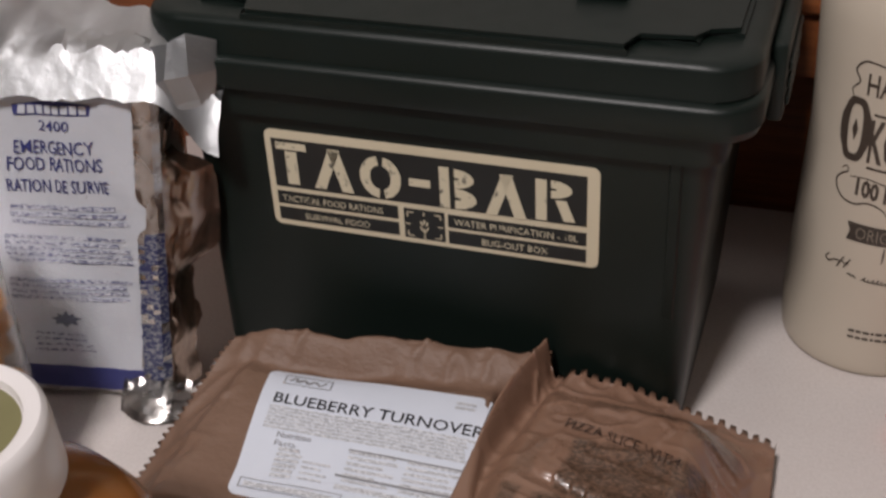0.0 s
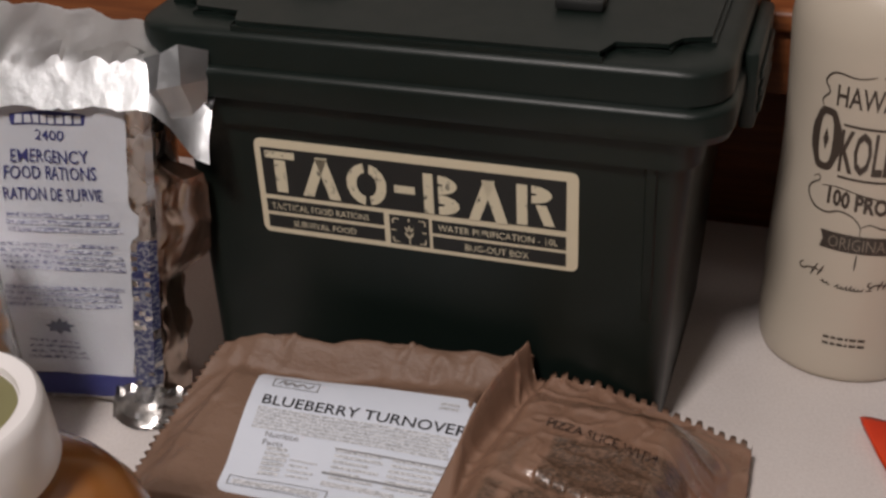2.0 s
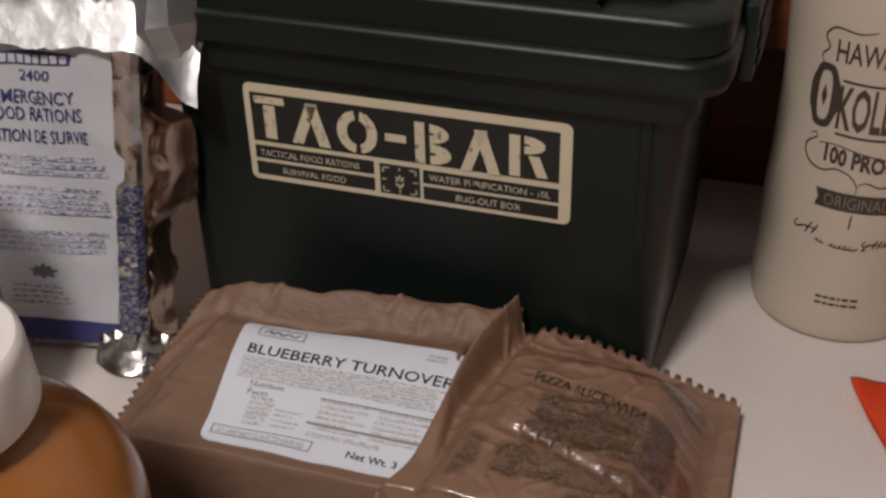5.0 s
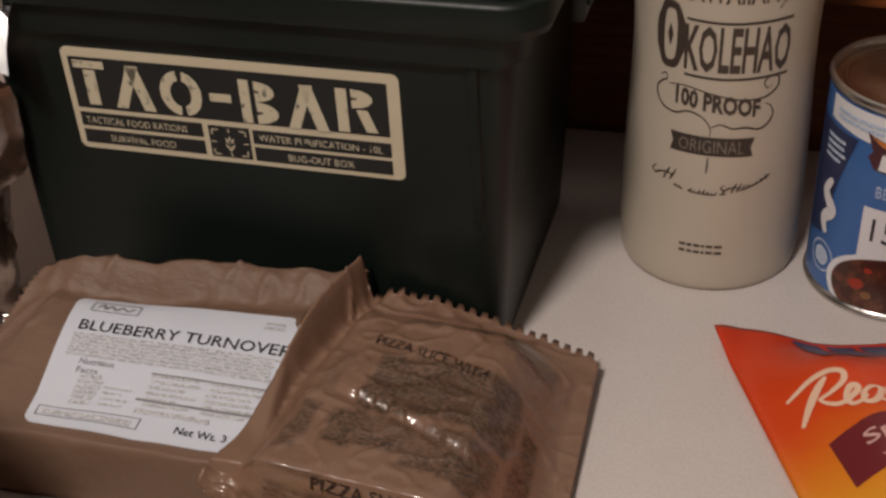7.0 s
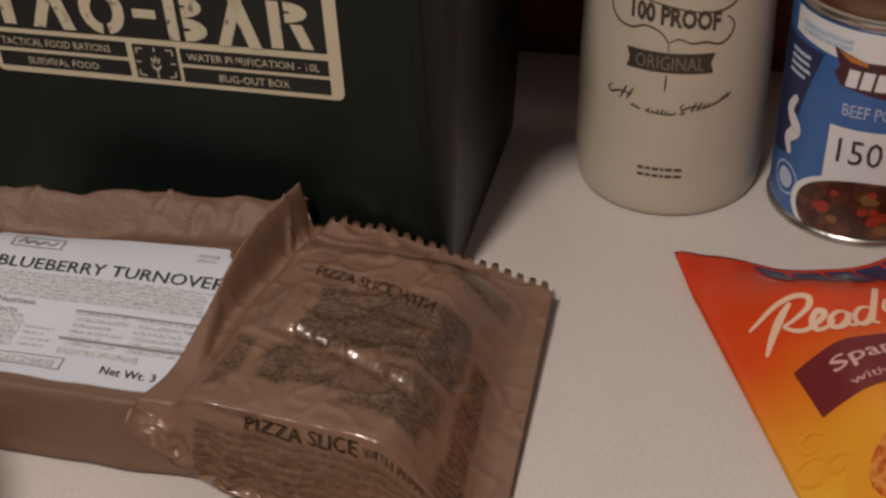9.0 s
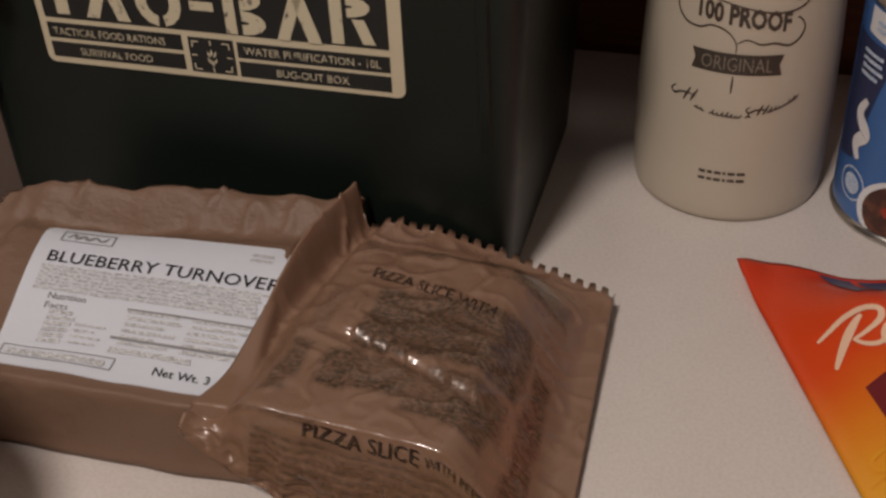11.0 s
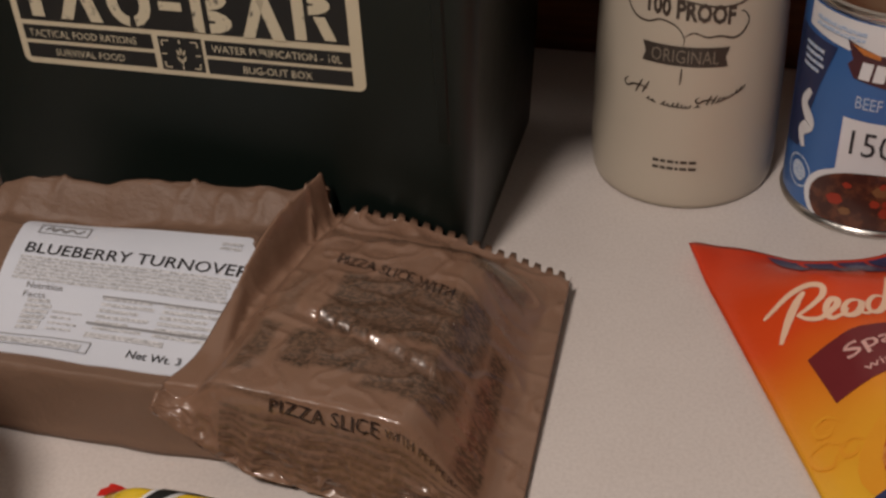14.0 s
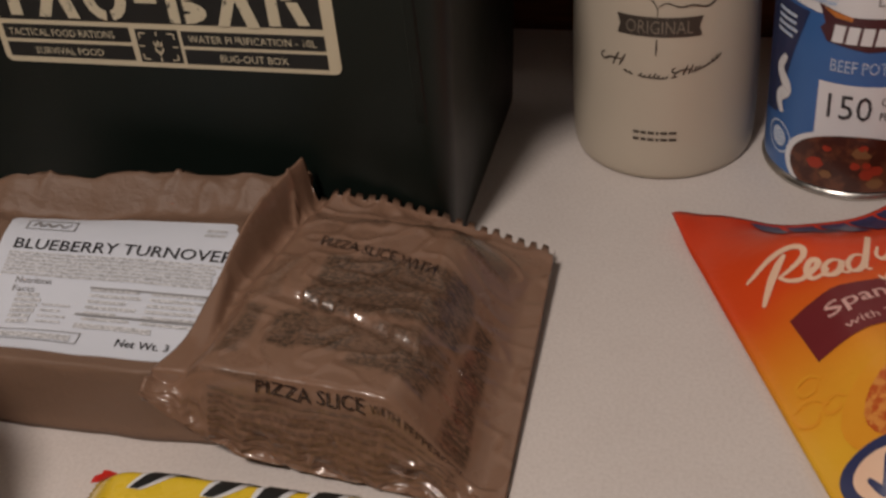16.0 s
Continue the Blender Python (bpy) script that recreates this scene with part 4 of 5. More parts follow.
    part("fine_print", flat_to(text_rows(-0.031, 0.034, 0.0842, 0.1007, 5, 0.62, 0.12, 32, 0.0009, 8), on_pack), NAVY_FINE, lbl)
    part("fine_print", flat_to(text_rows(-0.031, 0.034, 0.0621, 0.0758, 4, 0.62, 0.12, 33, 0.0009, 8), on_pack), NAVY_FINE, lbl)
    leaf = [(0, -0.006), (0.002, -0.003), (0.006, -0.004), (0.005, -0.0005), (0.008, 0.001), (0.004, 0.0025), (0.004, 0.005), (0.0015, 0.0035), (0, 0.007), (-0.0015, 0.0035), (-0.004, 0.005), (-0.004, 0.0025), (-0.008, 0.001), (-0.005, -0.0005), (-0.006, -0.004), (-0.002, -0.003)]
    part("leaf_mark", flat_to(panel([(-0.004 + x, 0.0500 + y * 0.8) for x, y in leaf], 0.0009, 0, False), on_pack), LEAF_INK, lbl)
    part("fine_print", flat_to(text_rows(-0.022, 0.016, 0.0300, 0.0430, 4, 0.5, 0.3, 34, 0.0009, 4), on_pack), NAVY_FINE, lbl)


foil_pack()

# ---- the spirit bottle ----
BOTTLE = thing("spirit_bottle", "cream ceramic-look spirit bottle with dark brown print", "bottle", (0.2005, 0.1305, 0.0))
RAD = [(0.0425, 0.0), (0.0440, 0.0010), (0.0450, 0.0040), (0.0457, 0.011), (0.0460, 0.022), (0.0458, 0.05), (0.0449, 0.08), (0.0437, 0.105), (0.0433, 0.125), (0.0437, 0.145), (0.0446, 0.165), (0.0455, 0.185), (0.0440, 0.200), (0.036, 0.215), (0.024, 0.225), (0.0165, 0.232), (0.0155, 0.262), (0.0165, 0.264), (0.0165, 0.272), (0.0, 0.272)]
part("body", lathe([(0.0, 0.0015), (0.030, 0.0015)] + RAD, 96), CERAMIC, BOTTLE)


def bottle_radius(z):
    for (r0, z0), (r1, z1) in zip(RAD, RAD[1:]):
        if z0 <= z <= z1 and z1 > z0:
            return r0 + (r1 - r0) * (z - z0) / (z1 - z0)
    return 0.045


def on_bottle(s, t, h):
    """s across round the bottle from its printed middle, t the height."""
    r = bottle_radius(t) + h
    a = radians(-88.5) + s / 0.0455
    return (r * math.cos(a), r * math.sin(a), t)


def bottle_print():
    def add(bm, name="lettering"):
        part(name, flat_to(bm, on_bottle), BOTTLE_INK, BOTTLE)

    add(words("KOLEHAO", -0.0170, 0.0345, 0.1210, 0.1440, cuts=24, bold=0.022))
    ring_out, ring_in = [], []
    bm = bmesh.new()
    for i in range(40):
        a = 2 * math.pi * i / 40
        bump = 0.0014 * math.exp(-((abs(math.cos(a)) - 1) / 0.12) ** 2)
        co, si = math.cos(a), math.sin(a)
        ex = lambda c, p: math.copysign(abs(c) ** p, c)
        ring_out.append(bm.verts.new((-0.0250 + (0.0069 + bump) * ex(co, 0.6), 0.1365 + 0.0165 * ex(si, 0.8), LIFT)))
        ring_in.append(bm.verts.new((-0.0250 + 0.0037 * ex(co, 0.6), 0.1365 + 0.0128 * ex(si, 0.8), LIFT)))
    for i in range(40):
        bm.faces.new((ring_out[i], ring_out[(i + 1) % 40], ring_in[(i + 1) % 40], ring_in[i]))
    add(bm)
    add(panel([(-0.0250, 0.1305), (-0.0234, 0.1365), (-0.0250, 0.1425), (-0.0266, 0.1365)], LIFT, 0, False), "ornament")
    for t in (0.1462, 0.1188):
        add(stroke([(-0.0165, t), (0.005, t - 0.0006), (0.0345, t + 0.0004)], 0.0012, taper=False), "ornament")
    add(flat_slope(words("100 PROOF", -0.0200, 0.0215, 0.1010, 0.1105, cuts=16, bold=0.04), 0.0, -0.11))
    add(flat_slope(words("HAWAIIAN", -0.0215, 0.0250, 0.1550, 0.1660, cuts=16, bold=0.012), 0.0, 0.0))
    for pts in (
        [(-0.0290, 0.1150), (-0.0262, 0.1168), (-0.0255, 0.1140), (-0.0285, 0.1120), (-0.0310, 0.1085), (-0.0298, 0.1035), (-0.0255, 0.0995), (-0.0190, 0.0985), (-0.0130, 0.1005), (-0.0060, 0.0985), (-0.0018, 0.0935), (-0.0015, 0.0890)],
        [(-0.0012, 0.0935), (0.0030, 0.0955), (0.0090, 0.0935), (0.0150, 0.0940), (0.0215, 0.0925), (0.0262, 0.0950), (0.0285, 0.1000), (0.0262, 0.1042), (0.0240, 0.1050)],
        [(-0.0240, 0.1120), (-0.0150, 0.1130), (-0.0020, 0.1105), (0.0120, 0.1080), (0.0230, 0.1085), (0.0295, 0.1125), (0.0300, 0.1175), (0.0255, 0.1190), (0.0225, 0.1160), (0.0240, 0.1130), (0.0265, 0.1140)],
        [(-0.0015, 0.0780), (-0.0016, 0.0735), (-0.0018, 0.0695)],
        [(-0.0260, 0.1500), (-0.0290, 0.1560), (-0.0255, 0.1610), (-0.0280, 0.1665), (-0.0230, 0.1715), (-0.0120, 0.1705), (-0.004, 0.1725)],
        [(0.0260, 0.1520), (0.0300, 0.1580), (0.0265, 0.1640), (0.0290, 0.1690), (0.0210, 0.1715), (0.0100, 0.1700), (-0.001, 0.1725)],
    ):
        add(stroke(pts, 0.00085), "ornament")
    ban = part("banner", flat_to(flat_slope(panel([(-0.0205, 0.0790), (0.0195, 0.0790), (0.0182, 0.0838), (0.0200, 0.0886), (-0.0210, 0.0886), (-0.0192, 0.0838)], LIFT, 16, False), 0.0, -0.015), on_bottle), BANNER_INK, BOTTLE, "dark banner")
    part("lettering", flat_to(flat_slope(words("ORIGINAL", -0.0160, 0.0150, 0.0806, 0.0870, 0.0007, cuts=12, bold=-0.012), 0, -0.015), on_bottle), BANNER_TYPE, ban)
    # a cursive line that dips in the middle: small looped letters and two capitals
    def dip(x):
        return 0.0578 + 8.0 * x * x + 0.05 * x * (x > 0)

    for s0, s1 in ((-0.0172, -0.0128), (-0.0100, 0.0035), (0.0055, 0.0078), (0.0150, 0.0285)):
        script = []
        n = max(10, int((s1 - s0) / 0.00014))
        for k in range(n):
            x, ph = s0 + (s1 - s0) * k / (n - 1), 6.283 * (s1 - s0) * k / (n - 1) / 0.00205
            tall = 0.00085 * (1 + 0.45 * math.sin(k * 0.09 + s0 * 900)) * (1.9 if s0 == -0.0100 and k < 14 else 1)
            rise = tall * (1 - math.cos(ph))
            script.append((x + 0.0004 * math.sin(ph) + 0.5 * rise, dip(x) + rise))
        add(stroke(script, 0.00066, taper=False), "script_line")
    for cx, k in ((-0.0228, 1.15), (0.0108, 0.85)):
        z0 = dip(cx)
        for pts in ([(0.0, 0.0), (0.0012, 0.0030), (0.0028, 0.0062)], [(0.0030, 0.0004), (0.0042, 0.0030), (0.0058, 0.0060)], [(-0.0040, 0.0052), (-0.0058, 0.0032), (-0.0042, 0.0016), (-0.0015, 0.0030), (0.0018, 0.0034), (0.0052, 0.0030)]):
            add(stroke([(cx + x * k, z0 + z * k) for x, z in pts], 0.0009), "script_line")
    for t in (0.0240, 0.0277):
        add(joined([panel([(a, t), (a + w, t), (a + w, t + 0.0015), (a, t + 0.0015)], LIFT, 4, False) for a, w in ((-0.0118, 0.0030), (-0.0080, 0.0024), (-0.0048, 0.0030), (-0.0010, 0.0014), (0.0012, 0.0032), (0.0052, 0.0036))]), "small_print")


bottle_print()

# ---- the soup can ----
CAN = thing("soup_can", "tin soup can with blue and white beef stew label", "can", (0.2940, 0.1215, 0.0))
CR, CH = 0.0422, 0.1135
part("tin", lathe([(0, 0.002), (0.0395, 0.002), (0.0400, 0.0005), (0.0428, 0.0005), (0.0434, 0.0018), (0.0428, 0.0036), (0.0416, 0.0044), (0.0416, 0.109), (0.0428, 0.1098), (0.0435, 0.1115), (0.0430, 0.1132), (0.0412, 0.1136), (0.0405, 0.1120), (0.0403, 0.1080), (0.0, 0.1080)], 96), TIN, CAN)
part("can_end", lathe([(0.0400, 0.1084), (0.0400, 0.1092), (0.0370, 0.1090), (0.0362, 0.1098), (0.0350, 0.1098), (0.0342, 0.1088), (0.0250, 0.1088), (0.0243, 0.1092), (0.0, 0.1092)], 96), BROWN_TIN, CAN, "tin end with brown reflection in its colour")
bm = lathe([(0.00418 * 10, 0.0052), (0.0423, 0.0052), (0.0423, 0.1080), (0.0418, 0.1080)], 96)
wrap = part("paper_wrap", bm, CAN_BLUE, CAN, "blue paper wrap")


def on_can(s, t, h):
    """s in metres round the can from the printed middle, t the height."""
    a = radians(-84) + s / 0.0423
    r = 0.0423 + h
    return (r * math.cos(a), r * math.sin(a), t)


def can_print():
    def add(bm, m, name="print", parent=wrap):
        return part(name, flat_to(bm, on_can), m, parent)

    deg = lambda d: radians(d + 84) * 0.0423
    add(panel([(deg(-158), 0.0960), (deg(-124), 0.0935), (deg(-95), 0.0945), (deg(-50), 0.0950), (deg(-10), 0.0960), (deg(-10), 0.1078), (deg(-158), 0.1078)], LIFT, 20, False), CAN_WHITE, "white_band")
    add(panel([(deg(-172), 0.0300), (deg(-152), 0.0340), (deg(-140), 0.0700), (deg(-130), 0.0925), (deg(-172), 0.0935)], LIFT, 10, False), CAN_NAVY, "navy_side")
    add(text_rows(deg(-150), deg(-112), 0.0985, 0.1045, 2, 0.6, 0.1, 41, 0.0007), CAN_PALE, "small_print")
    add(text_rows(deg(-158), deg(-138), 0.0760, 0.0900, 4, 0.5, 0.3, 42, 0.0007), CAN_PALE, "small_print")
    add(joined([stroke([(deg(-146), 0.066), (deg(-151), 0.058), (deg(-143), 0.050), (deg(-150), 0.043), (deg(-146), 0.036)], 0.006, 0.0007)]), CAN_WHITE, "side_print")
    for r0, r1 in ((0.0086, 0.0076), (0.0052, 0.0)):
        bm = bmesh.new()
        cx, cz = deg(-147), 0.0225
        o = [bm.verts.new((cx + r0 * math.cos(i * math.pi / 14), cz + r0 * math.sin(i * math.pi / 14), 0.0006)) for i in range(28)]
        if r1:
            n = [bm.verts.new((cx + r1 * math.cos(i * math.pi / 14), cz + r1 * math.sin(i * math.pi / 14), 0.0006)) for i in range(28)]
            for i in range(28):
                bm.faces.new((o[i], o[(i + 1) % 28], n[(i + 1) % 28], n[i]))
        else:
            bm.faces.new(o)
        add(bm, CAN_PALE, "seal_mark")
    add(words("LIGHT", deg(-90), deg(-64), 0.1005, 0.1065, 0.0007, cuts=8), GREY_RULE, "lettering")
    add(panel([(deg(-124), 0.0985), (deg(-104), 0.0945), (deg(-60), 0.0950), (deg(-56), 0.0900), (deg(-60), 0.0815), (deg(-92), 0.0785), (deg(-117), 0.0815), (deg(-122), 0.0870), (deg(-119), 0.0900)], 0.0006, 14, False), CAN_MAROON, "banner")
    add(panel([(deg(-121), 0.0975), (deg(-103), 0.0945), (deg(-103), 0.0925), (deg(-113), 0.0935)], 0.0009, 6, False), CAN_ORANGE, "flame_mark")
    for k in range(7):
        a = deg(-114) + 0.0061 * k
        add(panel([(a, 0.0818), (a + 0.0048, 0.0818), (a + 0.0058, 0.0902), (a + 0.0010, 0.0902)], 0.0010, 3, False), CAN_WHITE, "logo_block")
    add(words("BEEF POT ROAST", deg(-113), deg(-52), 0.0675, 0.0735, 0.0007, cuts=16), CAN_PALE, "lettering")
    add(panel([(deg(-119), 0.0265), (deg(-48), 0.0265), (deg(-48), 0.0615), (deg(-119), 0.0615)], 0.0006, 14, False), CAN_WHITE, "calorie_panel")
    add(words("150", deg(-112), deg(-86), 0.0440, 0.0565, 0.0010, cuts=10), BLACK_TEXT, "lettering")
    add(words("CALORIES", deg(-81), deg(-55), 0.0520, 0.0562, 0.0010, cuts=8), BLACK_TEXT, "lettering")
    add(words("PER CAN", deg(-81), deg(-58), 0.0445, 0.0487, 0.0010, cuts=8), BLACK_TEXT, "lettering")
    # bowl of stew picture
    def bowl(k, lift):
        pts = [(deg(-92) + k * 0.0345 * math.cos(i * math.pi / 20), 0.0165 + k * 0.0215 * math.sin(i * math.pi / 20)) for i in range(40)]
        return [(x, max(0.0056, y)) for x, y in pts]
    add(panel(bowl(1.0, 0), 0.0008, 14, False), CAN_WHITE, "bowl_picture")
    add(panel(bowl(0.90, 0), 0.0011, 14, False), STEW, "stew_picture")
    rng = random.Random(8)
    for m, count in ((STEW_RED, 8), (POTATO, 5)):
        for _ in range(count):
            a, d = rng.random() * 6.28, 0.72 * rng.random() ** 0.5
            cx, cy, w = deg(-92) + d * 0.030 * math.cos(a), 0.0185 + d * 0.0160 * math.sin(a), 0.0018 + 0.0018 * rng.random()
            add(panel([(cx + w * (1 + 0.3 * rng.random()) * math.cos(i * 1.047), max(0.006, cy + w * (0.8 + 0.3 * rng.random()) * math.sin(i * 1.047))) for i in range(6)], 0.0014, 0, False), m, "stew_piece")


can_print()
bm = bmesh.new()
outer = rounded(0.022, 0.014, 0.0068, 6)
inner = rounded(0.014, 0.007, 0.0033, 6)
lo = [[bm.verts.new((x + 0.017, y - 0.004, z)) for x, y in o] for o, z in ((outer, 0.1096), (inner, 0.1096), (inner, 0.1114), (outer, 0.1114))]
for a, b in zip(lo, lo[1:] + lo[:1]):
    for i in range(len(outer)):
        j = (i + 1) % len(outer)
        bm.faces.new((a[i], a[j], b[j], b[i]))
bmesh.ops.rotate(bm, verts=bm.verts, cent=(0, 0, 0), matrix=Matrix.Rotation(radians(-20), 3, "Z"))
part("pull_tab", bm, TIN, CAN, "steel pull ring", angle=30)

# ---- the rice pouch ----
RT = radians(23.4)
RX, RY = Vector((math.cos(RT), math.sin(RT), 0)), Vector((-math.sin(RT), math.cos(RT), 0))
RICE = thing("rice_pouch", "orange and yellow ready rice pouch lying in front of the can", "food pouch")
RO = Vector((0.2120, 0.0490, 0.0))


def rice_top(u, v):
    """u across the pouch, v from its lower end (0) to its bent top edge (1)."""
    w, l = 0.140, 0.200
    v = max(0.0, v)
    edge = 1 - v
    sag = (0.032 * smooth01(u / 0.58) - 0.003 * math.sin(math.pi * min(1, u / 0.3))) * v ** 2.5
    p = RO + RX * (w * u) - RY * (l * edge + sag)
    fill = smooth01(u / 0.30) * smooth01((1 - u) / 0.25) * smooth01(edge / 0.30) * smooth01(v / 0.15)
    z = 0.0035 + 0.024 * fill + 0.0040 * smooth01((0.12 - u) / 0.12) * smooth01((v - 0.85) / 0.15)
    z += (0.034 * smooth01((u - 0.46) / 0.50) + 0.0055 * math.exp(-((u - 0.50) / 0.14) ** 2)) * smooth01((v - 0.70) / 0.30)
    q = Vector((p.x * 30, p.y * 30, 8.0))
    z += 0.0012 * noise.noise(q) * (0.4 + fill)
    return Vector((p.x, p.y, max(0.0025, z)))


def rice_low(u, v):
    t = rice_top(u, v)
    return Vector((t.x, t.y, max(0.0008, min(t.z - 0.0008, 0.0012 + 0.6 * max(0, t.z - 0.03)))))


pouch("pouch", rice_top, rice_low, RICE_FILM, RICE, 60, 70)


def on_rice(s, t, h):
    return on_film(rice_top, s, t, h)


def rice_print():
    def add(bm, m, name="print"):
        return part(name, flat_to(bm, on_rice), m, RICE)

    # brand band at the top edge as plain navy blocks
    for a in (0.245, 0.340, 0.430, 0.515, 0.600):
        add(panel([(a, 0.800), (a + 0.072, 0.812), (a + 0.066, 0.975), (a - 0.010, 0.975)], 0.0005, 6, False), RICE_NAVY, "brand_block")
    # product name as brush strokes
    for pts, w in (
        ([(0.092, 0.688), (0.125, 0.698), (0.170, 0.712), (0.220, 0.716), (0.250, 0.700), (0.238, 0.672), (0.200, 0.655), (0.165, 0.650)], 0.016),
        ([(0.205, 0.702), (0.175, 0.680), (0.140, 0.648), (0.100, 0.605)], 0.020),
        ([(0.165, 0.652), (0.180, 0.630), (0.205, 0.614), (0.232, 0.618), (0.258, 0.632), (0.266, 0.648), (0.250, 0.652), (0.228, 0.628), (0.230, 0.600), (0.258, 0.600), (0.280, 0.615)], 0.016),
        ([(0.325, 0.640), (0.300, 0.642), (0.272, 0.622), (0.264, 0.596), (0.285, 0.590), (0.312, 0.612), (0.328, 0.640), (0.308, 0.600), (0.320, 0.590), (0.335, 0.600)], 0.016),
        ([(0.398, 0.650), (0.372, 0.655), (0.342, 0.630), (0.332, 0.600), (0.352, 0.594), (0.384, 0.622), (0.420, 0.680), (0.450, 0.735), (0.405, 0.650), (0.378, 0.600), (0.392, 0.594)], 0.016),
        ([(0.452, 0.682), (0.432, 0.650), (0.436, 0.630), (0.462, 0.640), (0.505, 0.695), (0.475, 0.640), (0.440, 0.585), (0.405, 0.552), (0.392, 0.565)], 0.016),
    ):
        add(stroke(pts, w, 0.0006), RICE_CREAM, "script_stroke")
    add(panel([(0.133, 0.530), (0.25, 0.548), (0.50, 0.560), (1.0, 0.575), (1.0, 0.465), (0.60, 0.440), (0.43, 0.424), (0.30, 0.412), (0.138, 0.396)], 0.0005, 18, False), RICE_MAROON, "panel")
    add(flat_slope(words("Spanish", 0.208, 0.490, 0.458, 0.508, 0.0008, cuts=10, bold=0.012), 0.208, 0.15), RICE_PINK, "lettering")
    add(flat_slope(words("with Tomato", 0.228, 0.520, 0.424, 0.444, 0.0008, cuts=8), 0.228, 0.10), RICE_PINK, "lettering")

    def ell(cx, cy, a, b, n=36):
        return [(cx + a * math.cos(i * 2 * math.pi / n), cy + b * math.sin(i * 2 * math.pi / n)) for i in range(n)]

    add(panel(ell(0.50, 0.212, 0.40, 0.155), 0.0005, 14, False), RICE_GOLD, "bowl_picture")
    add(panel(ell(0.50, 0.207, 0.345, 0.132), 0.0008, 14, False), RICE_PICTURE, "rice_picture")
    for cx, cy, r in ((0.06, 0.30, 0.05), (0.09, 0.36, 0.035), (0.12, 0.29, 0.03)):
        add(stroke([(cx + r * k * math.cos(a), cy + 0.7 * r * k * math.sin(a)) for a, k in ((0, 1), (1.2, 0.95), (2.4, 0.9), (3.6, 0.8), (4.8, 0.7), (6.0, 0.55))], 0.009, 0.0006), RICE_GOLD, "swirl")
    # round quality seal by the lower edge
    seal = add(panel(ell(0.130, 0.105, 0.100, 0.066), 0.0012, 12, False), RICE_NAVY, "seal_mark")
    part("seal_disc", flat_to(panel(ell(0.130, 0.105, 0.066, 0.043), 0.0016, 10, False), on_rice), RICE_CREAM, seal)
    part("seal_leaf", flat_to(stroke([(0.10, 0.110), (0.125, 0.080), (0.16, 0.130)], 0.020, 0.0020), on_rice), RICE_NAVY, seal)


rice_print()

# ---- the amber jar with its white cap ----
JAR = thing("amber_jar", "amber plastic jar with a wide white screw cap", "jar", (-0.075, -0.238, 0.0))
part("body", lathe([(0, 0.001), (0.050, 0.001), (0.058, 0.003), (0.0625, 0.010), (0.0635, 0.03), (0.0635, 0.085), (0.0630, 0.098), (0.0600, 0.110), (0.053, 0.121), (0.042, 0.131), (0.034, 0.136), (0.0315, 0.139), (0.031, 0.160), (0.0, 0.160)], 96), AMBER, JAR)
cap = part("cap", lathe([(0.0325, 0.1440), (0.0352, 0.1440), (0.0360, 0.1455), (0.0348, 0.1655), (0.0342, 0.1685), (0.0325, 0.1700), (0.0290, 0.1700), (0.0272, 0.1690), (0.0266, 0.1660), (0.0, 0.1656)], 96), WHITE_CAP, JAR, "white plastic screw cap")
part("seal", lathe([(0.0, 0.1664), (0.0262, 0.1664), (0.0262, 0.1658)], 72), OLIVE_SEAL, cap, "olive green disc in the cap")

# ---- the clear tub of orange snacks ----
TUB = thing("snack_tub", "clear plastic tub part filled with orange snacks", "tub", (-0.193, -0.121, 0.0))
bm = lathe([(0.0, 0.001), (0.036, 0.001), (0.041, 0.004), (0.0425, 0.012), (0.0415, 0.13), (0.038, 0.165), (0.030, 0.190), (0.0285, 0.190), (0.0365, 0.164), (0.0400, 0.13), (0.0410, 0.013), (0.039, 0.006), (0.0, 0.003)], 64)
wall = part("tub_wall", bm, CLEAR, TUB)
wall.visible_shadow = False
rng = random.Random(4)
crumb_meshes = []
for k in range(4):
    bm = bmesh.new()
    bmesh.ops.create_icosphere(bm, subdivisions=2, radius=0.009)
    for v in bm.verts:
        v.co *= 1 + 0.45 * noise.noise(v.co * 140 + Vector((k * 7, 0, 0)))
        v.co.z *= 0.6
    me = bpy.data.meshes.new("snack")
    bm.to_mesh(me)
    bm.free()
    me.materials.append(SNACK)
    for p in me.polygons:
        p.use_smooth = True
    crumb_meshes.append(me)
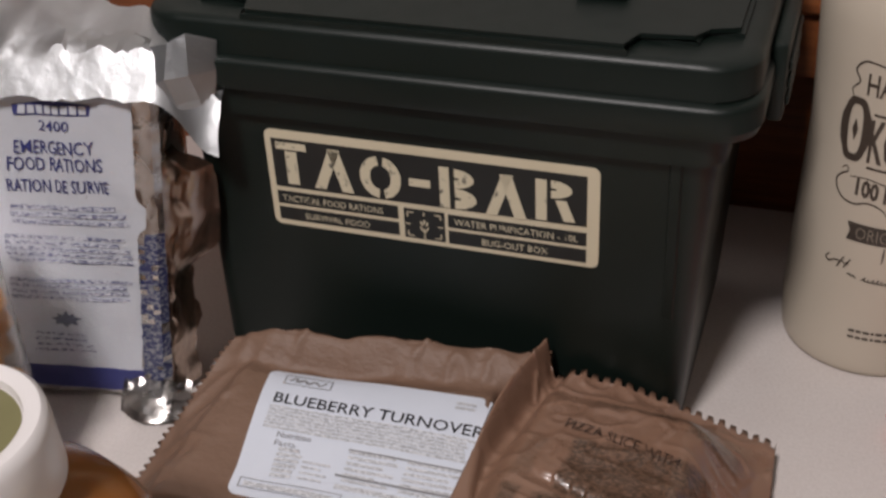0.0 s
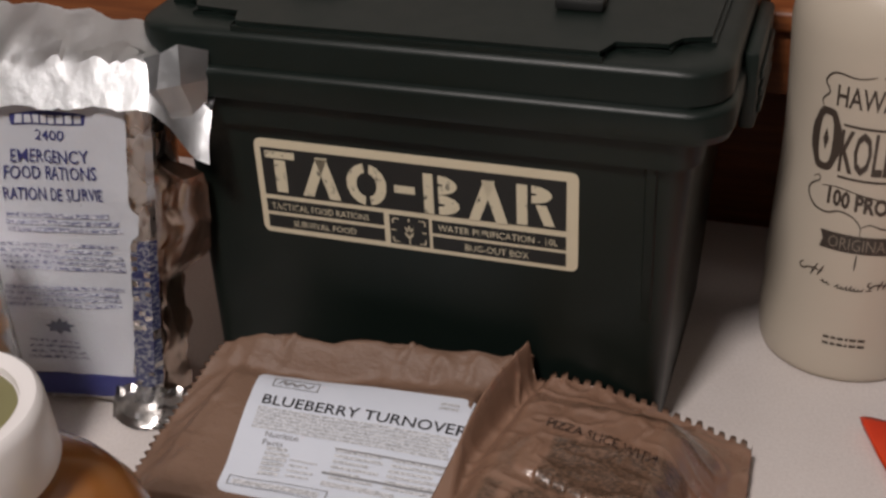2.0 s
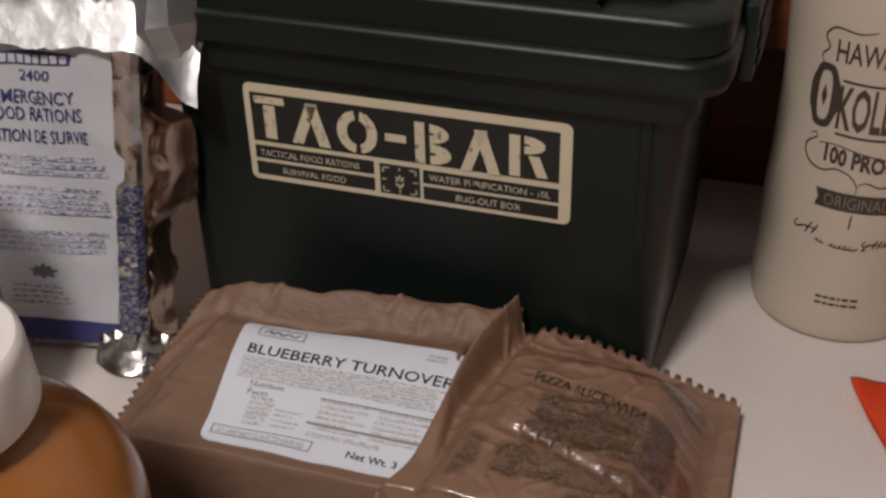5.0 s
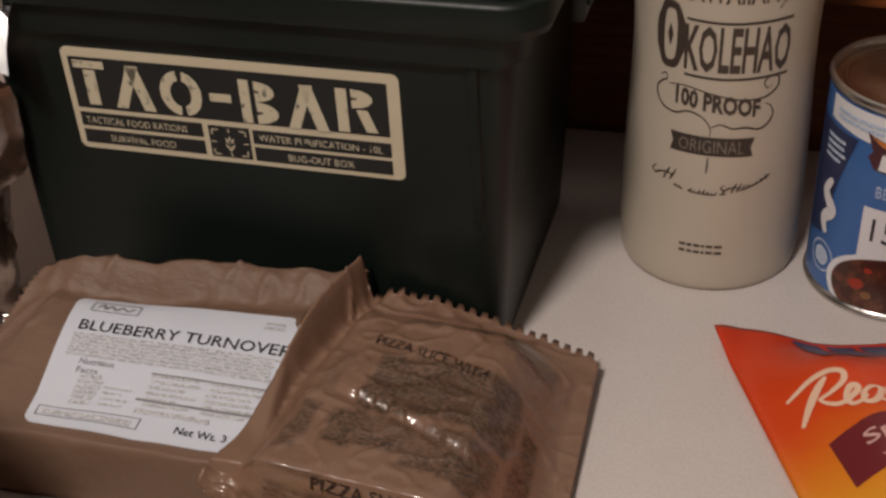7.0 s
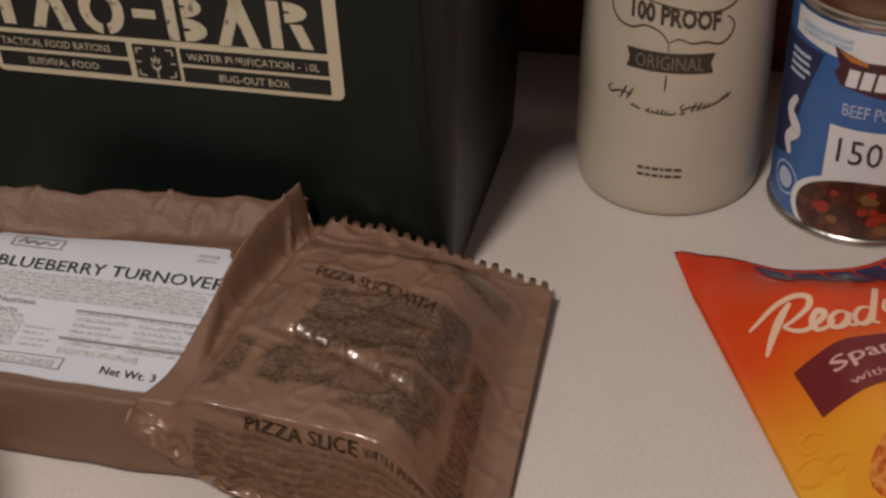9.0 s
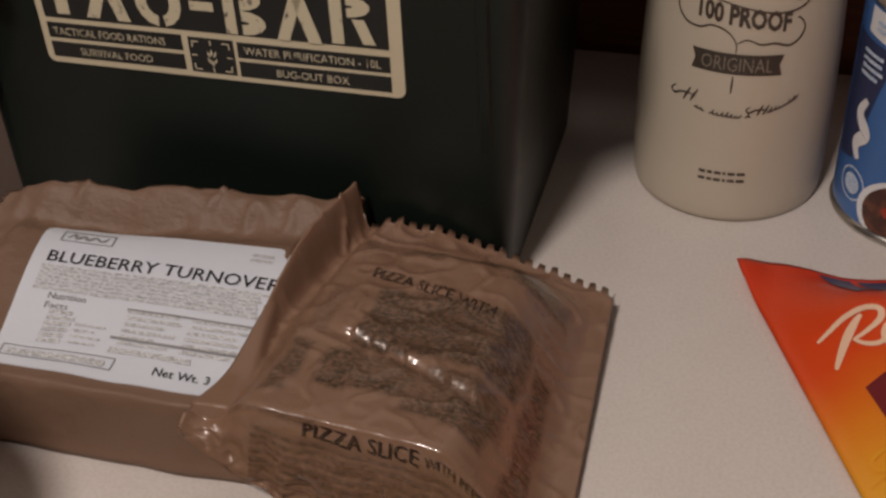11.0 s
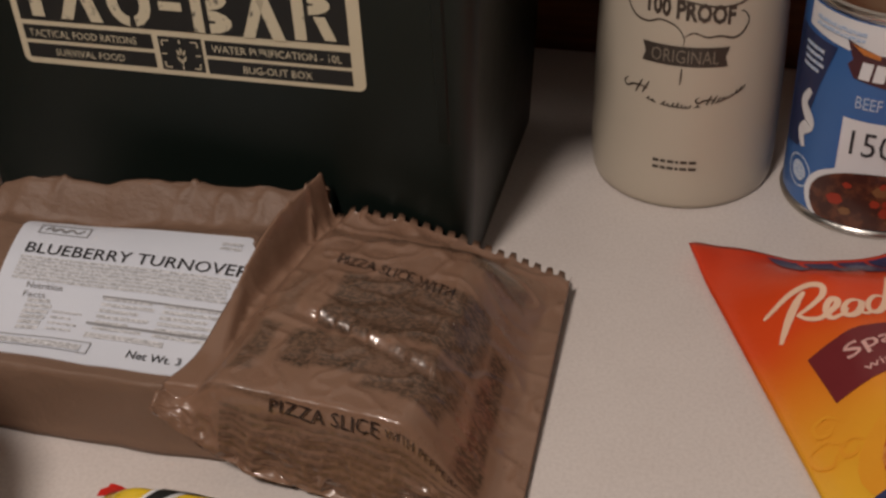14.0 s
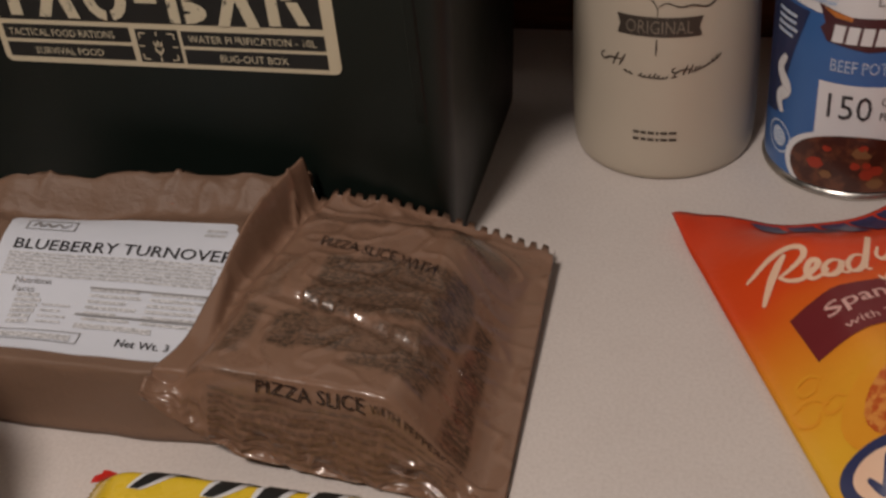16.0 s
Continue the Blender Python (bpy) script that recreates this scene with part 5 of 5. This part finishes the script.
for k in range(240):
    a, z = rng.random() * 6.283, 0.014 + 0.148 * rng.random()
    d = (0.033 if z < 0.12 else 0.027) * rng.random() ** 0.35
    ob = new("snack", crumb_meshes[k % 4])
    ob.parent = TUB
    ob.matrix_basis = pose(d * math.cos(a), d * math.sin(a), z, rng.random() * 360, rng.random() * 360, rng.random() * 360)

# ---- the candy bar in its yellow wrapper ----
CANDY = thing("candy_bar", "yellow candy bar wrapper with red corner tips", "candy bar", (0.0955, -0.1708, 0.0), 0.0)


def candy_top(u, v):
    x, y = (u - 0.5) * 0.158, (v - 0.5) * 0.044
    ends = smooth01(u / 0.14) * smooth01((1 - u) / 0.14)
    side = smooth01(v / 0.30) * smooth01((1 - v) / 0.30)
    y *= 0.80 + 0.22 * (1 - ends) ** 2 + 0.20 * ends
    z = 0.004 + 0.0215 * ends ** 0.6 * side ** 0.6 + 0.004 * (1 - ends)
    z += 0.0012 * noise.noise(Vector((x * 60, y * 60, 2.0)))
    if u < 0.001 or u > 0.999:
        x += 0.0012 if int(round(v * 40)) % 2 else -0.0010
    return Vector((x, y, z))


pouch("wrapper", candy_top, lambda u, v: Vector((candy_top(u, v).x, candy_top(u, v).y, 0.0008)), CANDY_YELLOW, CANDY, 70, 40)
on_candy = lambda s, t, h: on_film(candy_top, s, t, h)
for a, b, c, d in ((-0.012, 0.050, 0.86, 1.02), (0.945, 1.010, 0.86, 1.02)):
    part("red_tip", flat_to(panel([(a, c), (b, c + 0.03), (b, d), (a, d)], 0.0006, 4, False), on_candy), CANDY_RED, CANDY)
word_marks = [
    [(0.16, 0.55), (0.22, 0.78), (0.30, 0.86), (0.38, 0.80)],
    [(0.34, 0.55), (0.40, 0.82), (0.45, 0.86)],
    [(0.46, 0.50), (0.50, 0.80), (0.55, 0.84)],
    [(0.58, 0.50), (0.62, 0.76), (0.68, 0.78)],
]
for pts in word_marks:
    part("brand_outline", flat_to(stroke(pts, 0.085, 0.0004), on_candy), CAN_WHITE, CANDY)
    part("brand_stroke", flat_to(stroke(pts, 0.050, 0.0008), on_candy), BLACK_VINYL, CANDY)
